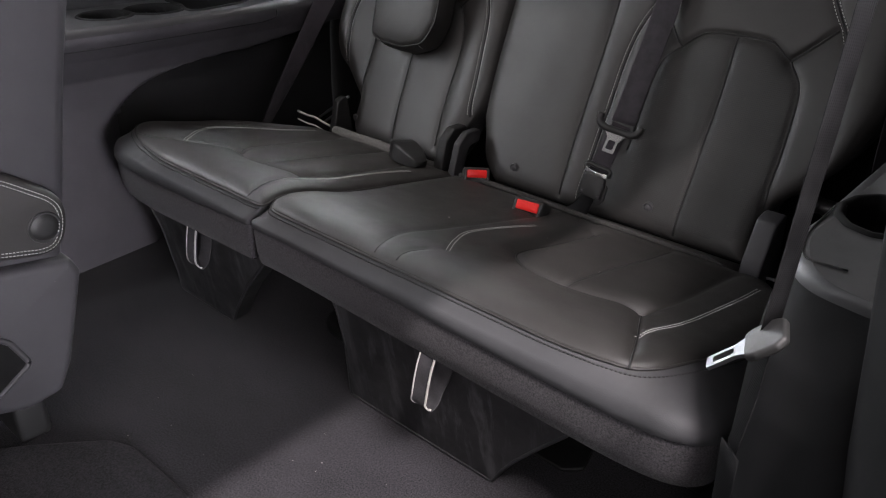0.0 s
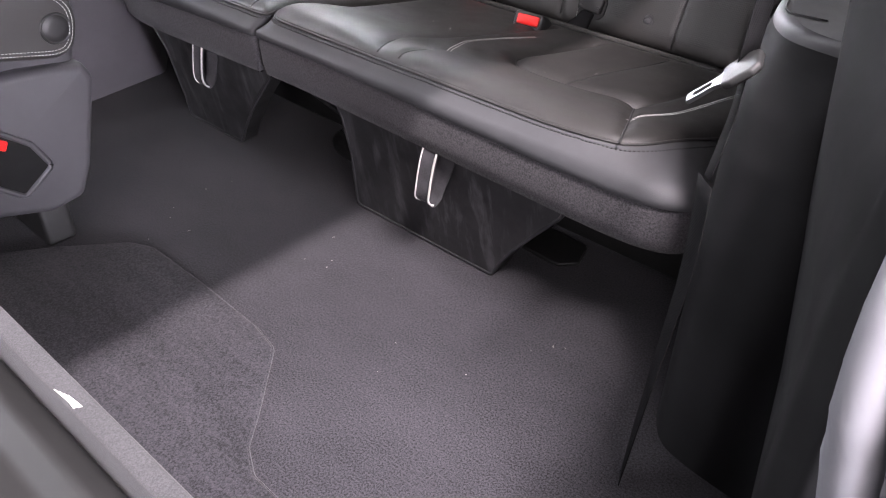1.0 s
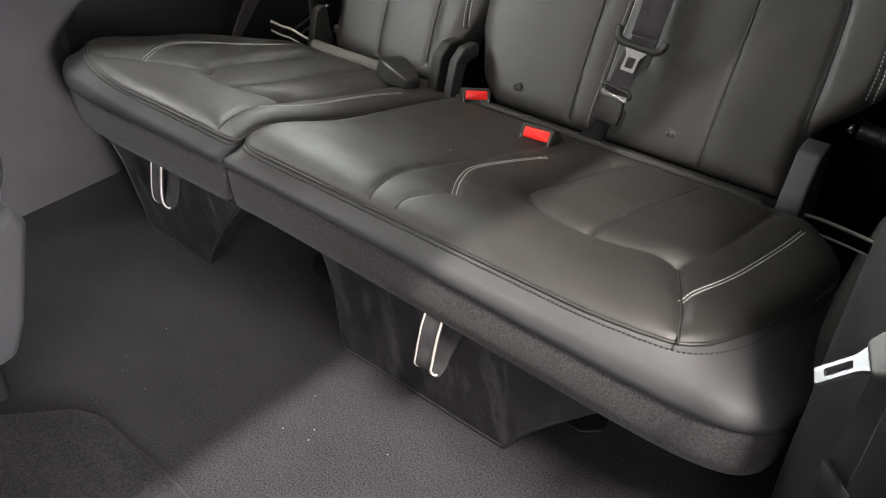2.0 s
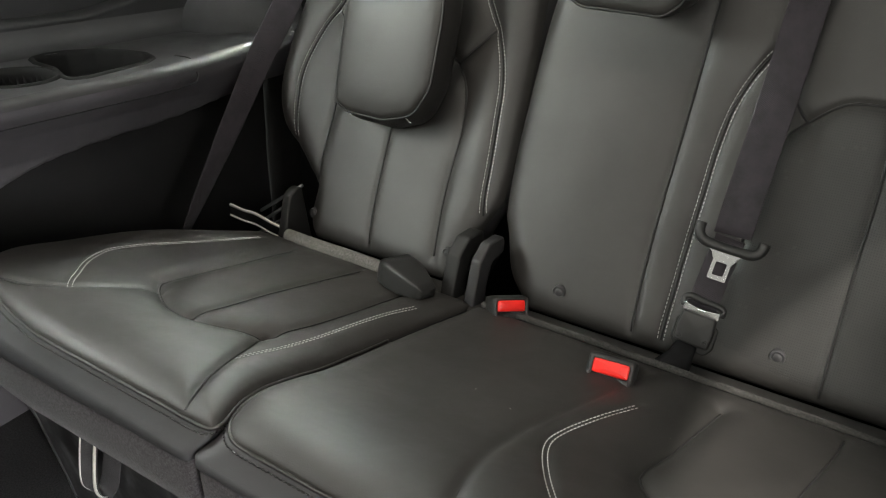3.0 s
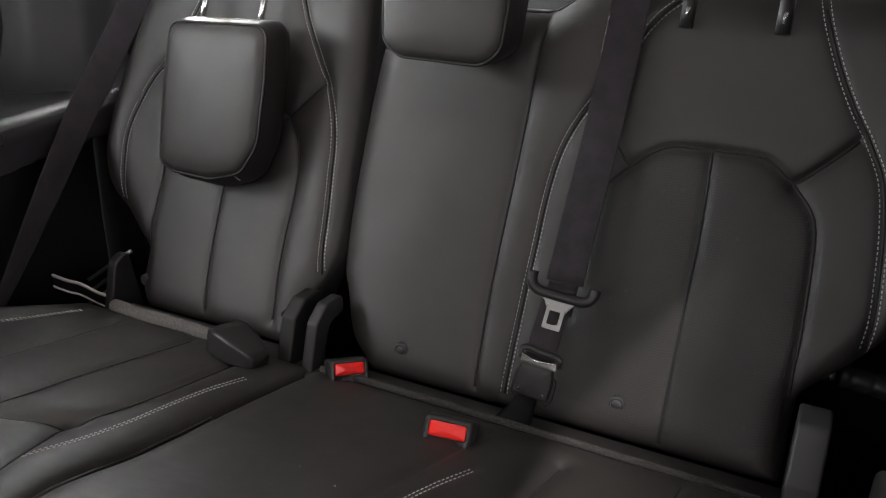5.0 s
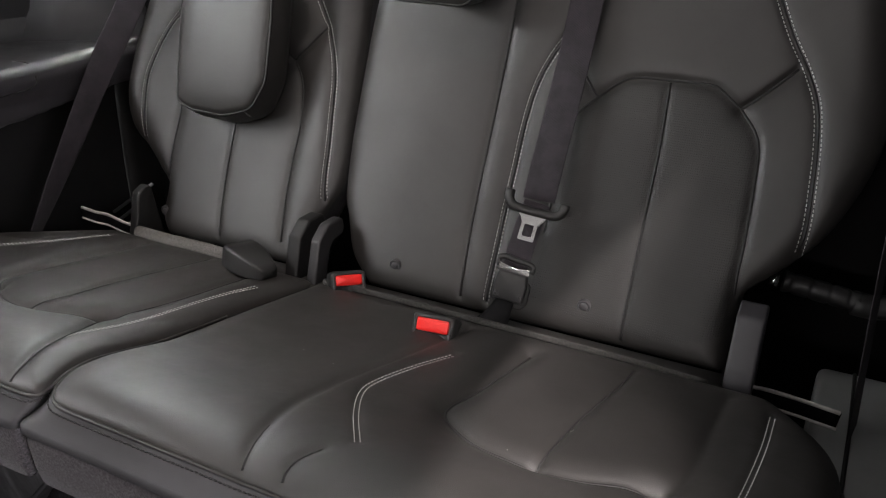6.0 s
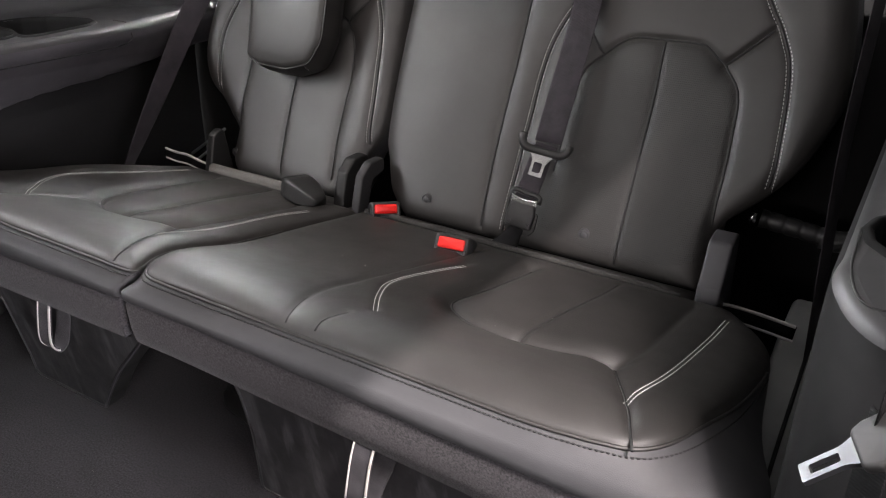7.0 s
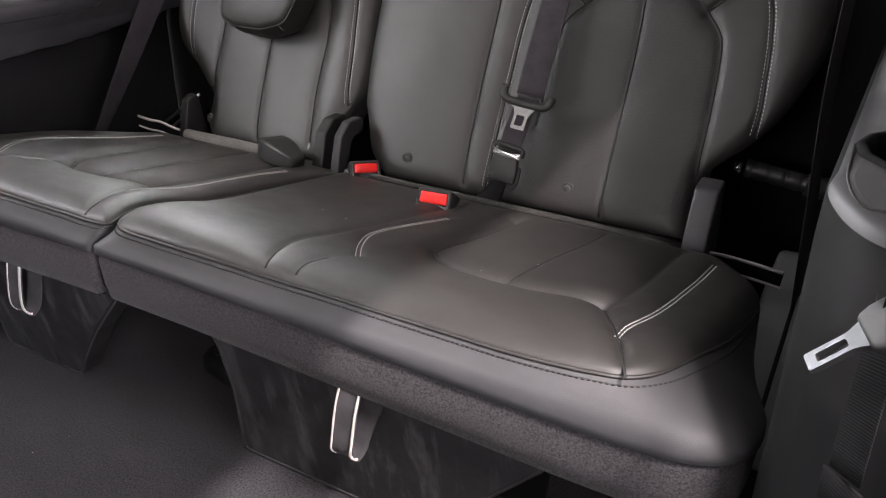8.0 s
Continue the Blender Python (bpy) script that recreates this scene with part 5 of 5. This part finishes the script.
hinge_cover("hinge_cover", "black curved plastic hinge arm between the backrests", arc, -0.820, -0.802, TRIM)
hinge_cover("hinge_cover", "black plastic hinge cover beside the narrow backrest", [(1.335, 0.195), (1.352, 0.26), (1.364, 0.305), (1.392, 0.318), (1.415, 0.19)], -1.209, -1.19, TRIM_BLACK)
hinge_cover("hinge_cover", "black plastic hinge cover beside the wide backrest", [(1.345, 0.185), (1.362, 0.25), (1.392, 0.312), (1.435, 0.318), (1.45, 0.18)], -0.199, -0.164, TRIM_GREY)


# ---- tether straps with pale edges ----
def tether(name, label, path, across, width):
    top = thing(name, label, "strap", "tether straps")
    line = curve_through(path, 0.01)
    solid("strap", *ribbon(line, across, width, 0.0016), WEB_BLACK, top)
    w = np.array(across, float) / np.linalg.norm(across)
    for s in (-0.46, 0.46):
        solid("edge", *ribbon(line + w * width * s, across, 0.0042, 0.0036), PALE_EDGE, top, "pale woven edge")


tether("tether_strap", "black strap with pale edges beside the wide cushion", [(-0.190, 1.39, 0.200), (-0.155, 1.40, 0.200), (-0.11, 1.40, 0.198), (-0.060, 1.40, 0.193)], (0.0, -0.1, 1), 0.027)
tether("tether_strap", "black strap with pale edges beside the narrow cushion", [(-1.348, 1.365, 0.240), (-1.318, 1.37, 0.234), (-1.288, 1.37, 0.235), (-1.25, 1.37, 0.228), (-1.212, 1.372, 0.224)], (0.15, -0.1, 1), 0.024)
for x0, z0, x1, z1 in ((-1.311, 0.234, -1.212, 0.303), (-1.303, 0.218, -1.222, 0.278), (-1.321, 0.186, -1.235, 0.246)):
    rod = thing("hinge_rod", "thin grey metal rod beside the narrow backrest", "metal rod", "hinge rods")
    solid("bar", *tube([(x0, 1.405, z0), ((x0 + x1) / 2, 1.41, (z0 + z1) / 2), (x1, 1.415, z1)], 0.0032, 8), ROD, rod)


# ---- second-row seat on the far side ----
seat = thing("second_row_seat", "grey and black second-row seat seen from its side", "car seat")
ring = rounded([(0.10, 0.27), (0.572, 0.27), (0.603, 0.40), (0.637, 0.56), (0.668, 0.68), (0.75, 1.02), (0.55, 1.02), (0.42, 0.55), (0.30, 0.40), (0.10, 0.36)], 0.03, 5)
solid("backrest_side", *slab(ring, (-1.32, 0, 0), (0, 1, 0), (0, 0, 1), (1, 0, 0), 0.42, 0.02, 4), TRIM_GREY, seat, "grey moulded seat back side")
ring = rounded([(0.10, 0.395), (0.463, 0.337), (0.570, 0.313), (0.592, 0.395), (0.515, 0.452), (0.10, 0.62)], [0.01, 0.06, 0.045, 0.055, 0.08, 0.01], 12)
arm = solid("hinge_cover", *slab(ring, (-0.905, 0, 0), (0, 1, 0), (0, 0, 1), (1, 0, 0), 0.035, 0.012, 4), LEATHER, seat, "black stitched leather hinge cover")
a = np.linspace(0, 2 * math.pi, 32, endpoint=False)
dial = np.stack([np.cos(a), np.sin(a)], 1)
rings = [np.column_stack([np.full(32, x), [0.550, 0.364] + r * dial]) for r, x in ((0.0235, -0.8705), (0.0225, -0.8685), (0.0205, -0.8690), (0.0195, -0.8705), (0.0185, -0.8690), (0.010, -0.8680))]
solid("round_button", *loft(rings), TRIM_BLACK, arm)
for inner in (0.0085, 0.0135):
    rr = inset(ring, inner)
    p3 = np.column_stack([np.full(len(rr), -0.8698), rr])
    joined("topstitching", dashes(p3[12:60], np.tile([1.0, 0, 0], (48, 1)), 0.0036, 0.0049, 0.0010), THREAD, arm, "pale topstitching")
ring = rounded([(0.10, 0.165), (0.39, 0.108), (0.473, 0.083), (0.527, 0.090), (0.550, 0.135), (0.573, 0.21), (0.592, 0.275), (0.580, 0.300), (0.49, 0.314), (0.10, 0.330)], [0.02, 0.06, 0.05, 0.022, 0.05, 0.06, 0.02, 0.015, 0.03, 0.01], 9)
base = solid("base_side", *slab(ring, (-1.32, 0, 0), (0, 1, 0), (0, 0, 1), (1, 0, 0), 0.44, 0.014, 5), TRIM_GREY, seat, "grey plastic seat base")
ring = rounded([(0.28, 0.185), (0.400, 0.164), (0.439, 0.129), (0.490, 0.163), (0.470, 0.207), (0.431, 0.241), (0.28, 0.262)], 0.010, 6)
# flat plate; the pocket's shade is only in its colour
solid("pocket", *slab(ring, (-0.884, 0, 0), (0, 1, 0), (0, 0, 1), (1, 0, 0), 0.0055, 0.002), DEEP_SHADE, base, "black open pocket")
solid("pocket_lip", *tube(np.column_stack([np.full(len(ring), -0.8795), ring]), 0.0045, 10, closed=True), TRIM_GREY, base)
ring = rounded([(0.410, 0.226), (0.432, 0.211), (0.440, 0.224), (0.418, 0.240)], 0.003, 4)
solid("release_button", *slab(ring, (-0.880, 0, 0), (0, 1, 0), (0, 0, 1), (1, 0, 0), 0.008, 0.003), RED, base, "small red button")
for yy in (0.2, 0.5):
    solid("foot", *box(-1.30, -0.92, yy - 0.04, yy + 0.01, 0.0, 0.095, 0.01), TRIM_BLACK, seat)

# ---- second-row seat on the door side, folded forwards ----
fold = thing("folded_seat", "folded second-row seat with carpeted back board, dark", "car seat")
ring = rounded([(-0.50, 0.02), (0.03, 0.02), (0.03, 0.36), (0.0, 0.385), (-0.46, 0.385), (-0.50, 0.36)], 0.02, 5)
solid("back_board", *slab(ring, (0, 0.224, 0), (1, 0, 0), (0, 0, 1), (0, -1, 0), 0.016, 0.003), CARPET_BOARD, fold)
prof = [(0.207, 0.03), (0.207, 0.350), (0.187, 0.364), (0.167, 0.352), (0.147, 0.362), (0.127, 0.345), (0.06, 0.33), (-0.25, 0.28), (-0.30, 0.24), (-0.30, 0.03)]
ring = rounded(prof, 0.008, 4)
solid("shell", *slab(ring, (-0.49, 0, 0), (0, 1, 0), (0, 0, 1), (1, 0, 0), 0.51, 0.02, 3), TRIM_BLACK, fold)

rng = random.Random(4)
for k in range(4):
    x0, y = -0.168 + 0.004 * k, 0.2095 + 0.0012 * k
    line = [(x0, y, 0.3853), (x0 + 0.015 + 0.01 * rng.random(), y + 0.001, 0.3856), (x0 + 0.026 - 0.004 * k, y + 0.0005, 0.3853)]
    solid("scuff", *ribbon(curve_through(line, 0.004), (0, 1, 0), 0.0009, 0.0004), PALE_EDGE, fold, "pale scuff on the board edge")

# ---- small things under and beside the bench ----
frame_box = thing("seat_frame", "black steel frame, with a box standing in for the shade under the bench", "seat frame")
# black box put where the space under the bench falls into shade
solid("well", *box(-1.33, -0.09, 1.08, 1.30, 0.0, 0.215, 0.01), TRIM_BLACK, frame_box)
solid("rail", *tube([(-0.36, 0.93, 0.188), (-0.20, 0.93, 0.186), (-0.06, 0.94, 0.188)], 0.006, 8), TRIM_BLACK, frame_box)
tray = thing("latch_tray", "thin dark plastic latch tray lying under the bench", "tray")
ring = rounded([(-0.42, 0.99), (-0.27, 0.985), (-0.245, 1.01), (-0.26, 1.06), (-0.42, 1.06)], 0.012, 6)
solid("plate", *slab(ring, (0, 0, 0.001), (1, 0, 0), (0, 1, 0), (0, 0, 1), 0.008, 0.003), TRIM_BLACK, tray)
bracket = thing("floor_latch", "black folded latch bracket under the bench", "latch")
ring = rounded([(-0.88, 0.985), (-0.70, 0.945), (-0.66, 0.965), (-0.66, 0.99), (-0.88, 1.02)], 0.01, 5)
solid("plate", *slab(ring, (0, 0, 0.120), (1, 0, 0), (0, 1, 0), (0, 0, 1), 0.008, 0.003), BIN_PLASTIC, bracket)
ring = rounded([(-0.84, 1.00), (-0.66, 0.965), (-0.64, 1.0), (-0.66, 1.07), (-0.84, 1.07)], 0.03, 6)
solid("cover", *slab(ring, (0, 0, 0.0), (1, 0, 0), (0, 1, 0), (0, 0, 1), 0.035, 0.012), TRIM_BLACK, bracket)
solid("spring", *tube([(-0.735, 0.965, 0.085), (-0.755, 0.97, 0.075), (-0.775, 0.98, 0.072)], 0.0022, 6), STEEL, bracket)

striker = thing("striker_bar", "black sleeved striker bar with bright bolt beside the backrest", "striker bar")
a, b = np.array((-0.158, 1.55, 0.300)), np.array((-0.060, 1.555, 0.288))
q = np.linspace(0, 1, 41)
solid("sleeve", *tube(a + (b - a) * q[:, None], 0.0148 - 0.0022 * np.exp(-(((q * 4) % 1 - 0.5) / 0.10) ** 2), 16), BUCKLE, striker)
solid("arm", *tube(curve_through([(-0.067, 1.555, 0.286), (-0.03, 1.56, 0.285), (0.03, 1.57, 0.31)], 0.01), 0.017, 12), BUCKLE, striker)
solid("bolt", *tube([(-0.176, 1.549, 0.299), (-0.164, 1.55, 0.298)], 0.011, 6), STEEL, striker, "bright bolt head")
third_belt = thing("rear_belt", "dark seat belt beside the wide backrest", "seat belt")
solid("webbing", *ribbon(curve_through([(-0.07, 1.60, 1.0), (-0.060, 1.52, 0.70), (-0.056, 1.45, 0.49), (-0.050, 1.45, 0.357), (-0.036, 1.45, 0.117), (-0.03, 1.45, 0.02)], 0.03), (0.22, 0.97, 0), 0.046), WEB, third_belt)
arch = thing("wheel_arch_cover", "grey plastic wheel arch cover beside the bench", "wheel arch cover")
prof = rounded([(1.16, 0.004), (1.60, 0.004), (1.60, 0.165), (1.46, 0.150), (1.30, 0.085)], 0.03, 6)
solid("shell", *slab(prof, (-0.088, 0, 0), (0, 1, 0), (0, 0, 1), (1, 0, 0), 0.15, 0.012), GREY_PANEL, arch)
solid("rim", *tube(np.column_stack([np.full(len(prof), -0.040), inset(prof, -0.001)]), 0.003, 8, closed=True), TRIM_BLACK, arch, "dark rounded rim")
for x in (-0.401, -0.294):
    post = thing("headrest_guide", "small black headrest guide with wire catch on the backrest", "headrest guide", "headrest guides")
    solid("sleeve", *tube([(x, 1.560, 0.700), (x, 1.566, 0.722), (x, 1.575, 0.745)], 0.0085, 10), TRIM_BLACK, post)
    solid("catch", *tube([(x, 1.551, 0.712), (x + 0.001, 1.555, 0.724)], 0.0022, 6), STEEL, post)

# lint on carpet and cushions
rng = random.Random(11)
bits = []
for k in range(24):
    x, y, z = rng.uniform(-0.95, -0.15), rng.uniform(0.58, 0.84), 0.0012
    if k > 17:
        x, y = rng.uniform(-0.72, -0.25), rng.uniform(0.95, 1.2)
        z = float(np.interp(y, _cr[:, 0], _cr[:, 1])) + 0.001
    a, ln = rng.uniform(0, 6.3), rng.uniform(0.0008, 0.0050)
    p = np.array([[x, y, z], [x + ln * math.cos(a) * 0.5, y + ln * math.sin(a) * 0.5, z + 0.0006], [x + ln * math.cos(a + 0.6), y + ln * math.sin(a + 0.6), z]])
    bits.append(tube(p, 0.00022, 4))
lint = joined("lint", bits, PALE_EDGE)
tagged(lint, "tiny pale lint specks on carpet and leather", "lint", kind="stuff")
